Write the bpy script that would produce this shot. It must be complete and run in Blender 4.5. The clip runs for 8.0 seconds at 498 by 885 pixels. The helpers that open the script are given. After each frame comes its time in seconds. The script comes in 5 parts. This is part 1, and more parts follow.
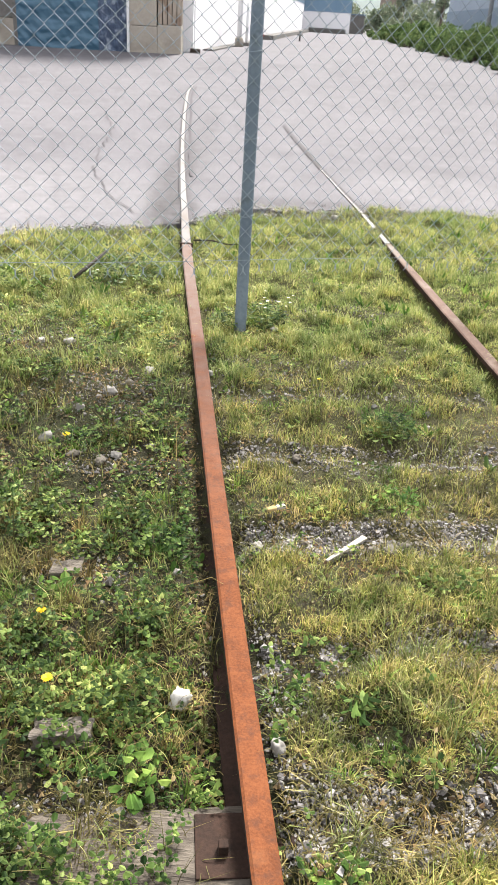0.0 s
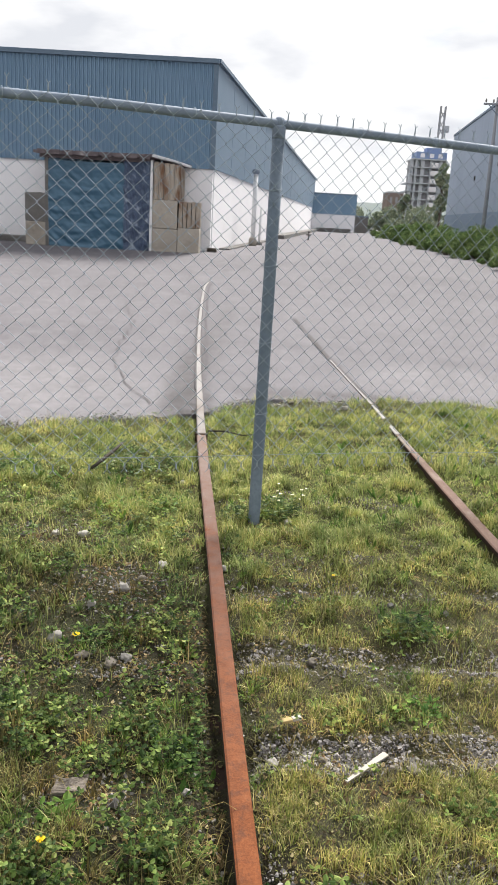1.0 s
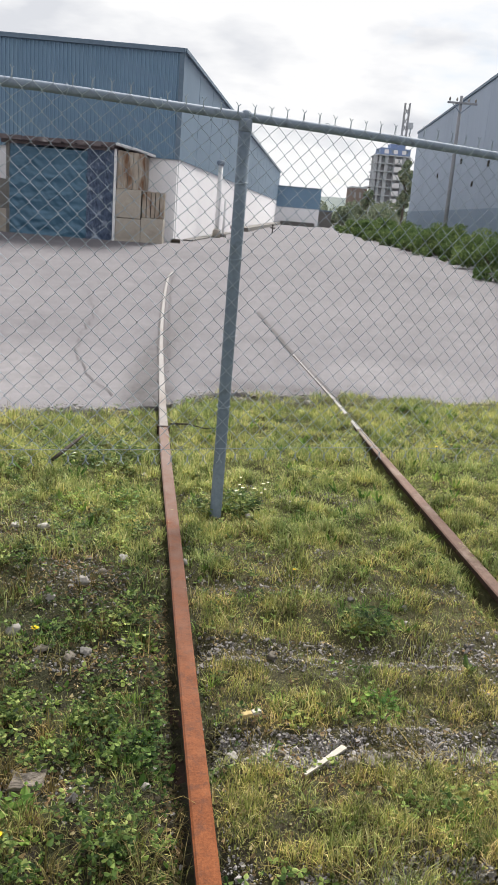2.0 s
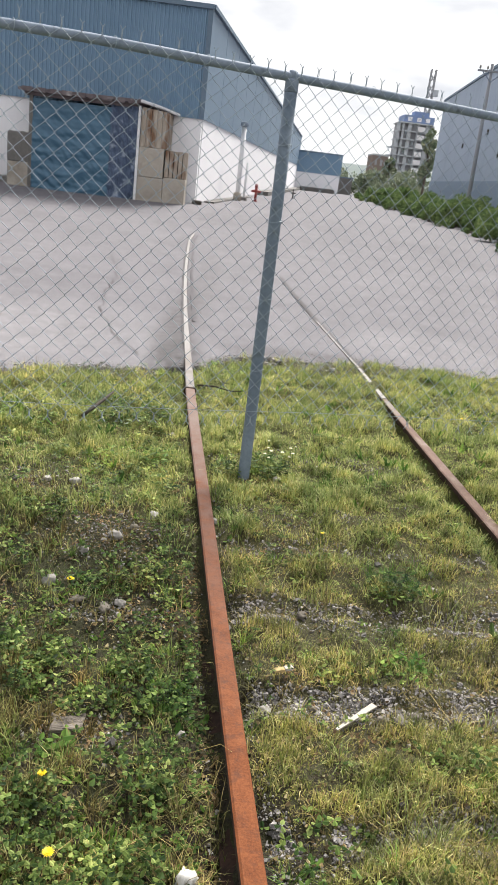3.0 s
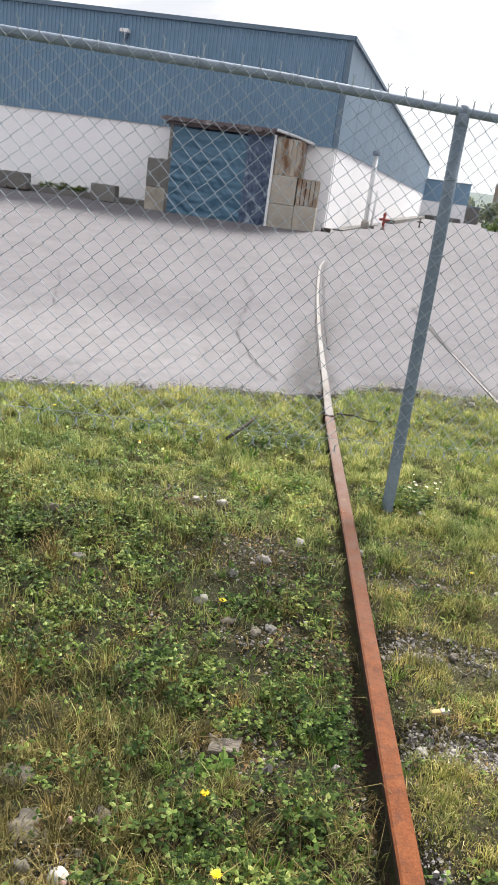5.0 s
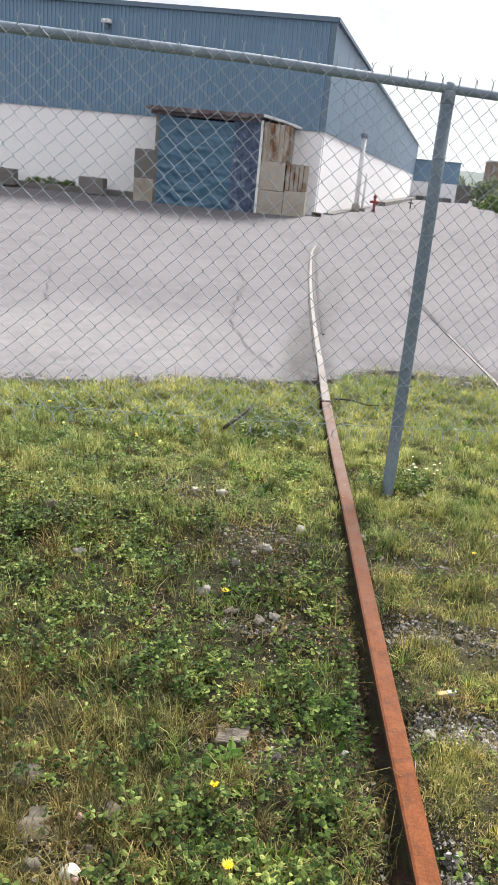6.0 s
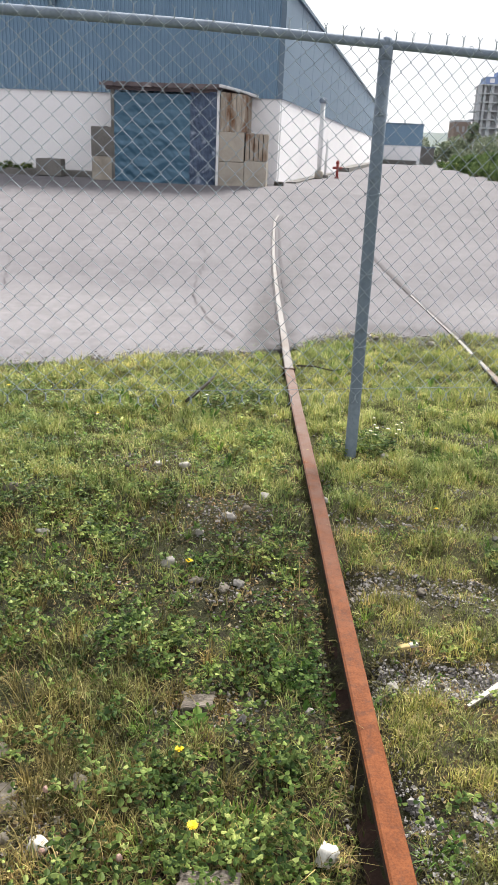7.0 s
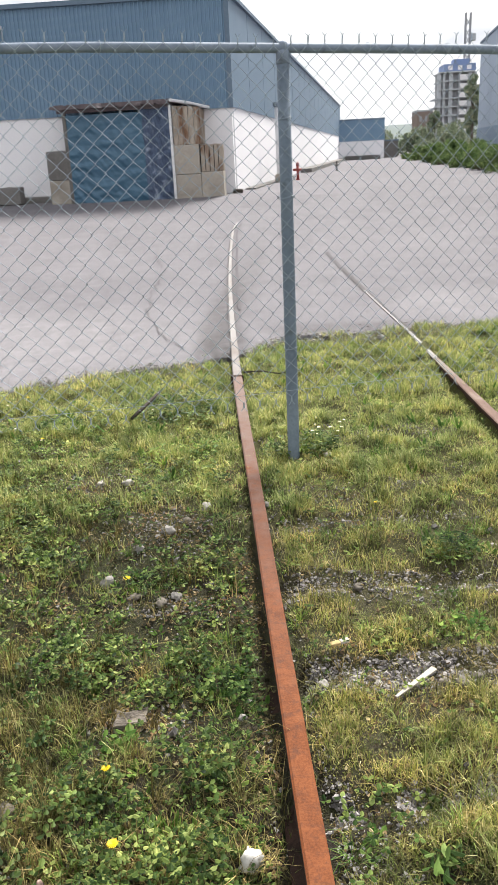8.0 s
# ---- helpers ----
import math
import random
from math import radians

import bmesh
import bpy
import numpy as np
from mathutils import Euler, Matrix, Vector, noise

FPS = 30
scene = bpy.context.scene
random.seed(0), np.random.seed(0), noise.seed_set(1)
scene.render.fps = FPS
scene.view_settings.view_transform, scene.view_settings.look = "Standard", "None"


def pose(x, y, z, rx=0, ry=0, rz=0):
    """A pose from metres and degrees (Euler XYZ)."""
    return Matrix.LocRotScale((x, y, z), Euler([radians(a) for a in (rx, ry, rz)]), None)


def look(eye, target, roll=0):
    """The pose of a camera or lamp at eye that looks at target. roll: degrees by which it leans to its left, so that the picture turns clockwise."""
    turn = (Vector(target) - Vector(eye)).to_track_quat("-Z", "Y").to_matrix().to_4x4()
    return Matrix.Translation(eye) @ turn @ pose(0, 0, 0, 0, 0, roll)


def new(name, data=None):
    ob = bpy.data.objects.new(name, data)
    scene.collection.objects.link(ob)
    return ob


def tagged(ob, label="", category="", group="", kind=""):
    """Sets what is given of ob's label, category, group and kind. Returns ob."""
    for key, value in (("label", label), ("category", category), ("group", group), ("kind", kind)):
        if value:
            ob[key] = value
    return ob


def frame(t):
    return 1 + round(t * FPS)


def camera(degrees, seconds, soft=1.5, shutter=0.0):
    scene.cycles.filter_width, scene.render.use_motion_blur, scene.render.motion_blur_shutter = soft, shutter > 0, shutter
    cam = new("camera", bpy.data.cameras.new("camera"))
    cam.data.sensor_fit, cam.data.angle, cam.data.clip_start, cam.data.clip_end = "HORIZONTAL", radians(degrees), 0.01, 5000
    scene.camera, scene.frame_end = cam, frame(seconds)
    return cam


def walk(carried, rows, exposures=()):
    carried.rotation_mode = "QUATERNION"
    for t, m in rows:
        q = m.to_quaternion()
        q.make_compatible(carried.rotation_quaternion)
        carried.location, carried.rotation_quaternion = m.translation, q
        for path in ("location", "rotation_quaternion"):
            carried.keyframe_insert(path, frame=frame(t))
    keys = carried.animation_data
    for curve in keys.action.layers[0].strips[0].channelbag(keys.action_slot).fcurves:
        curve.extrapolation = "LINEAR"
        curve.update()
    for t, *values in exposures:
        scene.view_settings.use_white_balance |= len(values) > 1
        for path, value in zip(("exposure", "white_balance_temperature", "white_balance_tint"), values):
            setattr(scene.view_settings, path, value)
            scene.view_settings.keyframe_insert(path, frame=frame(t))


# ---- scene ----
cam = camera(34.0, 8.0, soft=1.45)
PATH = [
    (0, (0.046, 0.105, 1.586), (0.078, 1.878, 0.662), 3.5),
    (0.5, (0.011, 0.149, 1.661), (-0.051, 2.038, 1.008), 5.0),
    (1, (0.024, 0.15, 1.682), (0.006, 2.078, 1.149), 3.3),
    (1.2, (0.035, 0.153, 1.691), (0.064, 2.084, 1.173), 3.3),
    (2.3, (-0.012, 0.151, 1.685), (0.079, 2.066, 1.118), 5.2),
    (2.5, (-0.038, 0.145, 1.674), (0.055, 2.056, 1.088), 5.9),
    (3, (-0.105, 0.117, 1.667), (-0.039, 2.016, 1.043), 7.0),
    (3.5, (-0.231, 0.094, 1.677), (-0.323, 1.994, 1.059), 6.9),
    (4, (-0.276, 0.09, 1.688), (-0.476, 1.99, 1.095), 7.0),
    (4.5, (-0.317, 0.089, 1.673), (-0.52, 1.987, 1.077), 8.1),
    (6, (-0.308, 0.113, 1.664), (-0.506, 2.002, 1.037), 5.6),
    (6.5, (-0.286, 0.117, 1.656), (-0.467, 1.999, 1.001), 4.0),
    (7, (-0.196, 0.115, 1.644), (-0.343, 1.989, 0.963), 2.5),
    (7.5, (-0.012, 0.133, 1.641), (-0.143, 2.006, 0.951), -0.2),
    (8, (0.102, 0.124, 1.657), (-0.036, 2.005, 0.992), -3.0),
]
walk(cam, [(t, look(eye, target, roll)) for t, eye, target, roll in PATH],
     [(0.0, 0.86), (0.5, 0.6), (1.0, 0.38), (1.3, 0.25), (2.6, 0.25), (3.0, 0.42), (3.5, 0.48), (4.5, 0.52), (6.0, 0.52), (7.0, 0.52), (8.0, 0.55)])

# ---------------- light ----------------
SUN_ELEVATION, SUN_AZIMUTH = 52.0, 22.0   # azimuth clockwise from +y
world = bpy.data.worlds.new("sky")
scene.world = world
world.use_nodes = True
wn, wl = world.node_tree.nodes, world.node_tree.links
wn.clear()
w_out = wn.new("ShaderNodeOutputWorld")
w_bg = wn.new("ShaderNodeBackground")
w_sky = wn.new("ShaderNodeTexSky")
w_sky.sky_type = "NISHITA"
w_sky.sun_disc = False
w_sky.sun_elevation, w_sky.sun_rotation = radians(SUN_ELEVATION), radians(SUN_AZIMUTH)
w_scale = wn.new("ShaderNodeVectorMath")
w_scale.operation = "SCALE"
w_scale.inputs["Scale"].default_value = 0.12
wl.new(w_sky.outputs["Color"], w_scale.inputs[0])
w_co = wn.new("ShaderNodeTexCoord")
w_map = wn.new("ShaderNodeMapping")
w_map.inputs["Scale"].default_value = (1.0, 1.0, 3.0)
wl.new(w_co.outputs["Generated"], w_map.inputs["Vector"])
w_noise = wn.new("ShaderNodeTexNoise")
w_noise.inputs["Scale"].default_value, w_noise.inputs["Detail"].default_value = 3.2, 6.0
wl.new(w_map.outputs["Vector"], w_noise.inputs["Vector"])
w_ramp = wn.new("ShaderNodeValToRGB")
w_ramp.color_ramp.elements[0].position, w_ramp.color_ramp.elements[0].color = 0.30, (0.0, 0.0, 0.0, 1)
w_ramp.color_ramp.elements[1].position, w_ramp.color_ramp.elements[1].color = 0.46, (1, 1, 1, 1)
wl.new(w_noise.outputs["Fac"], w_ramp.inputs["Fac"])
w_noise2 = wn.new("ShaderNodeTexNoise")
w_noise2.inputs["Scale"].default_value, w_noise2.inputs["Detail"].default_value = 5.0, 5.0
wl.new(w_map.outputs["Vector"], w_noise2.inputs["Vector"])
w_cloud = wn.new("ShaderNodeValToRGB")
w_cloud.color_ramp.elements[0].position, w_cloud.color_ramp.elements[0].color = 0.36, (0.80, 0.82, 0.87, 1)
w_cloud.color_ramp.elements[1].position, w_cloud.color_ramp.elements[1].color = 0.52, (1.08, 1.08, 1.09, 1)
wl.new(w_noise2.outputs["Fac"], w_cloud.inputs["Fac"])
w_mix = wn.new("ShaderNodeMix")
w_mix.data_type = "RGBA"
wl.new(w_ramp.outputs["Color"], w_mix.inputs["Factor"])
wl.new(w_scale.outputs["Vector"], w_mix.inputs["A"])
wl.new(w_cloud.outputs["Color"], w_mix.inputs["B"])
wl.new(w_mix.outputs["Result"], w_bg.inputs["Color"])
w_bg.inputs["Strength"].default_value = 0.78
wl.new(w_bg.outputs["Background"], w_out.inputs["Surface"])

sun = new("sun", bpy.data.lights.new("sun", "SUN"))
sun.data.energy, sun.data.angle, sun.data.color = 5.8, radians(15), (1.0, 0.965, 0.90)
_az, _el = radians(SUN_AZIMUTH), radians(SUN_ELEVATION)
SUN_DIR = Vector((math.sin(_az) * math.cos(_el), math.cos(_az) * math.cos(_el), math.sin(_el)))
sun.matrix_world = look(SUN_DIR * 60, (0, 0, 0))


# ---------------- materials ----------------
def node_material(name):
    m = bpy.data.materials.new(name)
    m.use_nodes = True
    nt = m.node_tree
    return m, nt.nodes, nt.links, nt.nodes["Principled BSDF"]


def noise_node(n, l, vec, scale, detail=6.0, rough=0.6):
    t = n.new("ShaderNodeTexNoise")
    t.inputs["Scale"].default_value, t.inputs["Detail"].default_value, t.inputs["Roughness"].default_value = scale, detail, rough
    l.new(vec, t.inputs["Vector"])
    return t.outputs["Fac"]


def ramp_node(n, l, fac, stops):
    r = n.new("ShaderNodeValToRGB")
    e = r.color_ramp.elements
    while len(e) < len(stops):
        e.new(0.5)
    for k, (p, c) in zip(e, stops):
        k.position, k.color = p, (*c, 1) if len(c) == 3 else c
    l.new(fac, r.inputs["Fac"])
    return r.outputs["Color"]


def mix_node(n, l, fac, a, b, blend="MIX"):
    m = n.new("ShaderNodeMix")
    m.data_type, m.blend_type = "RGBA", blend
    for sock, v in (("Factor", fac), ("A", a), ("B", b)):
        if hasattr(v, "is_linked"):
            l.new(v, m.inputs[sock])
        elif sock == "Factor":
            m.inputs[sock].default_value = v
        else:
            m.inputs[sock].default_value = (*v, 1)
    return m.outputs["Result"]


def surface(name, dark, light, fine=40.0, broad=2.0, rough=0.8, bump=0.3, metal=0.0, stain_sheen=None, stain_sheen_scale=3.0,
            stain_sheen_range=(0.55, 0.7), stretch=(1, 1, 1), depth=0.004, per_object=0.0, spec=0.3):
    """Two scales of noise between two colours, stains and painted highlights over it, relief from the fine noise."""
    m, n, l, b = node_material(name)
    geo = n.new("ShaderNodeNewGeometry")
    mp = n.new("ShaderNodeMapping")
    mp.inputs["Scale"].default_value = stretch
    l.new(geo.outputs["Position"], mp.inputs["Vector"])
    vec = mp.outputs["Vector"]
    f, g = noise_node(n, l, vec, fine), noise_node(n, l, vec, broad, 4.0)
    c = ramp_node(n, l, f, [(0.3, dark), (0.7, light)])
    c2 = ramp_node(n, l, g, [(0.3, dark), (0.7, light)])
    c = mix_node(n, l, 0.5, c, c2)
    if stain_sheen:
        s = ramp_node(n, l, noise_node(n, l, vec, stain_sheen_scale, 8.0, 0.65), [(stain_sheen_range[0], (0, 0, 0)), (stain_sheen_range[1], (1, 1, 1))])
        c = mix_node(n, l, s, c, stain_sheen)
    if per_object:
        info = n.new("ShaderNodeObjectInfo")
        v = ramp_node(n, l, info.outputs["Random"], [(0, (1 - per_object,) * 3), (1, (1 + per_object,) * 3)])
        c = mix_node(n, l, 1.0, c, v, "MULTIPLY")
    l.new(c, b.inputs["Base Color"])
    b.inputs["Roughness"].default_value, b.inputs["Metallic"].default_value = rough, metal
    b.inputs["Specular IOR Level"].default_value = spec
    if bump:
        bp = n.new("ShaderNodeBump")
        bp.inputs["Strength"].default_value, bp.inputs["Distance"].default_value = bump, depth
        l.new(f, bp.inputs["Height"])
        l.new(bp.outputs["Normal"], b.inputs["Normal"])
    return m


def leafy(name, stops, rough=0.6, through_light=0.3, clump=1.0):
    """Leaves and blades: colour by island, some light through them."""
    m, n, l, b = node_material(name)
    geo = n.new("ShaderNodeNewGeometry")
    c = ramp_node(n, l, geo.outputs["Random Per Island"], stops)
    for scale, lo, hi in ((2.2, (0.62, 0.77, 0.6), (1.38, 1.28, 1.1)), (10.0, (0.44, 0.51, 0.46), (1.78, 1.68, 1.55))):
        patch = noise_node(n, l, geo.outputs["Position"], scale, 3.0)
        lo, hi = tuple(1 + (v - 1) * clump for v in lo), tuple(1 + (v - 1) * clump for v in hi)
        c = mix_node(n, l, 1.0, c, ramp_node(n, l, patch, [(0.34, lo), (0.66, hi)]), "MULTIPLY")
    l.new(c, b.inputs["Base Color"])
    b.inputs["Roughness"].default_value = rough
    b.inputs["Specular IOR Level"].default_value = 0.15
    t = n.new("ShaderNodeBsdfTranslucent")
    l.new(c, t.inputs["Color"])
    mx = n.new("ShaderNodeMixShader")
    mx.inputs["Fac"].default_value = through_light
    l.new(b.outputs["BSDF"], mx.inputs[1])
    l.new(t.outputs["BSDF"], mx.inputs[2])
    l.new(mx.outputs["Shader"], n["Material Output"].inputs["Surface"])
    return m


def pebbly(name, stops):
    m, n, l, b = node_material(name)
    geo = n.new("ShaderNodeNewGeometry")
    c = ramp_node(n, l, geo.outputs["Random Per Island"], stops)
    f = noise_node(n, l, geo.outputs["Position"], 160.0)
    v = ramp_node(n, l, f, [(0.3, (0.8, 0.8, 0.8)), (0.7, (1.3, 1.3, 1.3))])
    l.new(mix_node(n, l, 1.0, c, v, "MULTIPLY"), b.inputs["Base Color"])
    b.inputs["Roughness"].default_value = 0.9
    return m


M_SOIL = surface("soil", (0.010, 0.008, 0.006), (0.046, 0.035, 0.026), 130, 12, 0.95, 1.0, stain_sheen=(0.038, 0.042, 0.015), stain_sheen_scale=15, stain_sheen_range=(0.46, 0.62), depth=0.014)
M_ASPHALT = surface("asphalt", (0.098, 0.092, 0.101), (0.176, 0.166, 0.18), 75, 4.0, 0.92, 1.0, stain_sheen=(0.176, 0.166, 0.179), stain_sheen_scale=0.22, stain_sheen_range=(0.38, 0.75), depth=0.008)
M_CRACK = surface("crack_dirt", (0.055, 0.05, 0.053), (0.11, 0.102, 0.105), 60, 6, 0.95, 0.6)
M_GROOVE = surface("groove_dirt", (0.07, 0.065, 0.07), (0.118, 0.11, 0.117), 40, 5, 0.95, 0.6)
M_RUST = surface("rust", (0.085, 0.027, 0.011), (0.245, 0.083, 0.032), 150, 14, 0.82, 0.7, stain_sheen=(0.085, 0.038, 0.024), stain_sheen_scale=30, stain_sheen_range=(0.5, 0.72), depth=0.002, spec=0.15)
M_RUST_BROWN = surface("brown_rust", (0.085, 0.05, 0.038), (0.18, 0.108, 0.082), 100, 5, 0.75, 0.35, stain_sheen=(0.23, 0.17, 0.14), stain_sheen_scale=6, stain_sheen_range=(0.52, 0.72), depth=0.0015, spec=0.25)
# dark rust of the fittings; on rail sides the colour also holds their shade
M_DARK_RUST_SHADE = surface("dark_rust_and_shade", (0.014, 0.009, 0.007), (0.06, 0.031, 0.021), 90, 12, 0.9, 0.8, depth=0.003)
M_RAIL_GREY = surface("worn_rail", (0.185, 0.172, 0.17), (0.31, 0.292, 0.285), 60, 3, 0.6, 0.3, stain_sheen=(0.17, 0.12, 0.09), stain_sheen_scale=5, stain_sheen_range=(0.55, 0.78), spec=0.3)
M_TIE = surface("weathered_timber", (0.075, 0.06, 0.048), (0.23, 0.195, 0.16), 30, 3, 0.95, 0.9, stretch=(1, 6, 6), stain_sheen=(0.045, 0.036, 0.03), stain_sheen_scale=5, stain_sheen_range=(0.5, 0.65), depth=0.01)
M_GALV = surface("galvanised_steel", (0.155, 0.19, 0.245), (0.275, 0.32, 0.39), 45, 8, 0.6, 0.15, metal=0.0, stain_sheen=(0.125, 0.145, 0.175), stain_sheen_scale=14, stain_sheen_range=(0.58, 0.7), depth=0.001, spec=0.12)
# darker copy of the rail steel: the upright post's shade is in the colour
M_GALV_SHADED = surface("shaded_galvanised_steel", (0.12, 0.155, 0.20), (0.21, 0.255, 0.31), 40, 6, 0.6, 0.15, stain_sheen=(0.10, 0.12, 0.14), stain_sheen_scale=12, stain_sheen_range=(0.56, 0.7), depth=0.001, spec=0.15)
M_WIRE = surface("galvanised_wire", (0.215, 0.26, 0.305), (0.38, 0.44, 0.505), 50, 3, 0.5, 0.0, metal=0.0, spec=0.45)
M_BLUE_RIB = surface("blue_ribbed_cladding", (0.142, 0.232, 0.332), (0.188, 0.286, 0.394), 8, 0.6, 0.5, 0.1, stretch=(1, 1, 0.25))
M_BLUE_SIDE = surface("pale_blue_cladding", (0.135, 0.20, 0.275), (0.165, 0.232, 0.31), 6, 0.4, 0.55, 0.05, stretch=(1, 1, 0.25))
M_TRIM = surface("blue_trim", (0.10, 0.15, 0.21), (0.15, 0.205, 0.27), 12, 1, 0.5, 0.1)
M_WHITE = surface("white_painted_block", (0.82, 0.80, 0.83), (0.90, 0.885, 0.90), 20, 0.8, 0.85, 0.25, stain_sheen=(0.74, 0.72, 0.73), stain_sheen_scale=1.1, stain_sheen_range=(0.6, 0.85))
# paler blotches are crease highlights painted into the tarp colour
M_TARP = surface("blue_tarp", (0.036, 0.10, 0.16), (0.07, 0.155, 0.24), 9, 1.1, 0.42, 0.18, stain_sheen=(0.11, 0.205, 0.285), stain_sheen_scale=5.0, stain_sheen_range=(0.58, 0.8), depth=0.03, stretch=(1, 1, 2.6), spec=0.5)
M_TARP_DARK = surface("navy_tarp", (0.03, 0.05, 0.10), (0.10, 0.145, 0.235), 9, 3, 0.4, 0.9, stain_sheen=(0.30, 0.35, 0.44), stain_sheen_scale=5.5, stain_sheen_range=(0.55, 0.66), depth=0.1, spec=0.5)
M_CONCRETE = surface("concrete_block", (0.30, 0.265, 0.225), (0.45, 0.41, 0.36), 25, 2, 0.95, 0.4, stain_sheen=(0.22, 0.19, 0.16), stain_sheen_scale=1.7, stain_sheen_range=(0.52, 0.75), per_object=0.1)
M_CONCRETE_DARK = surface("dark_concrete", (0.10, 0.095, 0.09), (0.21, 0.20, 0.19), 25, 2, 0.95, 0.4, per_object=0.1)
M_WOOD = surface("stained_boards", (0.24, 0.19, 0.15), (0.46, 0.41, 0.35), 14, 3, 0.9, 0.5, stretch=(2, 2, 0.6), stain_sheen=(0.15, 0.075, 0.04), stain_sheen_scale=2.2, stain_sheen_range=(0.48, 0.62))
M_BROWN = surface("rusted_fascia", (0.065, 0.05, 0.056), (0.19, 0.16, 0.165), 12, 2.5, 0.8, 0.3, stain_sheen=(0.42, 0.39, 0.385), stain_sheen_scale=3.2, stain_sheen_range=(0.58, 0.7))
M_WHITE_METAL = surface("white_post_paint", (0.62, 0.62, 0.64), (0.78, 0.78, 0.79), 30, 2, 0.5, 0.05)
M_RED = surface("red_paint", (0.20, 0.035, 0.035), (0.32, 0.07, 0.06), 40, 4, 0.6, 0.1)
M_GREY_WALL = surface("grey_cladding", (0.30, 0.355, 0.44), (0.355, 0.41, 0.50), 8, 0.3, 0.65, 0.08, stain_sheen=(0.27, 0.32, 0.40), stain_sheen_scale=0.5, stain_sheen_range=(0.5, 0.8), stretch=(1, 1, 0.4))
M_GREY_BASE = surface("slate_base_wall", (0.19, 0.25, 0.33), (0.235, 0.295, 0.375), 8, 0.4, 0.7, 0.1)
# pole timber lightened: haze over the yard is put into its colour
M_POLE_WOOD = surface("hazy_pole_wood", (0.25, 0.255, 0.275), (0.35, 0.355, 0.375), 20, 2, 0.9, 0.4, stretch=(4, 4, 0.4))
# tower and crane greys are paled and blued: distance haze in the colour
M_TOWER = surface("hazy_concrete", (0.43, 0.45, 0.485), (0.55, 0.57, 0.60), 1.5, 0.2, 0.9, 0.0)
M_TOWER_DARK = surface("hazy_shade_grey", (0.32, 0.325, 0.345), (0.40, 0.405, 0.42), 1.0, 0.2, 0.8, 0.0)
M_TOWER_BLUE = surface("blue_membrane", (0.19, 0.26, 0.46), (0.25, 0.335, 0.53), 2.0, 0.3, 0.6, 0.0)
M_BRICK_FAR = surface("brown_facade", (0.22, 0.17, 0.145), (0.31, 0.25, 0.22), 2.0, 0.2, 0.9, 0.0)
M_STONE = surface("pale_limestone", (0.22, 0.205, 0.185), (0.44, 0.415, 0.385), 60, 9, 0.9, 0.7, per_object=0.18, stain_sheen=(0.12, 0.105, 0.085), stain_sheen_scale=18, stain_sheen_range=(0.58, 0.78), depth=0.004)
M_STONE_GREY = surface("grey_stone", (0.10, 0.088, 0.072), (0.215, 0.19, 0.16), 60, 9, 0.9, 0.8, per_object=0.18, stain_sheen=(0.06, 0.05, 0.035), stain_sheen_scale=16, stain_sheen_range=(0.52, 0.7), depth=0.005)
M_STONE_WHITE = surface("white_stone", (0.42, 0.40, 0.37), (0.66, 0.64, 0.60), 60, 9, 0.9, 0.7, stain_sheen=(0.20, 0.17, 0.13), stain_sheen_scale=25, stain_sheen_range=(0.54, 0.68), depth=0.004)
M_STICK = surface("bleached_lath", (0.33, 0.30, 0.255), (0.49, 0.45, 0.395), 60, 8, 0.8, 0.3, stretch=(1, 5, 1))
M_GREY_WOOD = surface("bleached_timber", (0.12, 0.10, 0.082), (0.26, 0.228, 0.195), 40, 6, 0.95, 0.9, stretch=(1, 6, 6), stain_sheen=(0.09, 0.075, 0.06), stain_sheen_scale=9, stain_sheen_range=(0.52, 0.66), depth=0.008)
M_CHIP = surface("yellow_wood", (0.36, 0.26, 0.11), (0.52, 0.40, 0.20), 60, 8, 0.85, 0.3)
M_TWIG = surface("dark_twig", (0.03, 0.026, 0.022), (0.075, 0.062, 0.05), 60, 8, 0.9, 0.4)
M_PETAL = surface("yellow_petals", (0.72, 0.50, 0.01), (0.85, 0.66, 0.02), 90, 20, 0.6, 0.0)
M_PINK = surface("pink_petals", (0.26, 0.16, 0.13), (0.40, 0.27, 0.23), 200, 40, 0.8, 0.0)
M_PETAL_WHITE = surface("white_petals", (0.70, 0.70, 0.60), (0.82, 0.82, 0.74), 90, 20, 0.6, 0.0)
M_STEM = surface("green_stem", (0.08, 0.14, 0.04), (0.14, 0.21, 0.06), 60, 8, 0.7, 0.0)
M_BARK = surface("bark", (0.06, 0.05, 0.04), (0.15, 0.125, 0.10), 30, 3, 0.95, 0.4)
M_GRASS = leafy("short_grass", [(0.0, (0.115, 0.148, 0.046)), (0.35, (0.245, 0.265, 0.09)), (0.65, (0.36, 0.342, 0.14)), (0.87, (0.46, 0.392, 0.21)), (1.0, (0.57, 0.49, 0.32))])
M_VERGE = leafy("verge_grass", [(0.0, (0.06, 0.092, 0.028)), (0.4, (0.12, 0.155, 0.05)), (0.8, (0.19, 0.21, 0.08)), (1.0, (0.28, 0.26, 0.13))])
M_GRASS_LUSH = leafy("lush_grass", [(0.0, (0.19, 0.25, 0.092)), (0.5, (0.335, 0.372, 0.145)), (0.8, (0.45, 0.45, 0.205)), (1.0, (0.59, 0.54, 0.32))], clump=0.6)
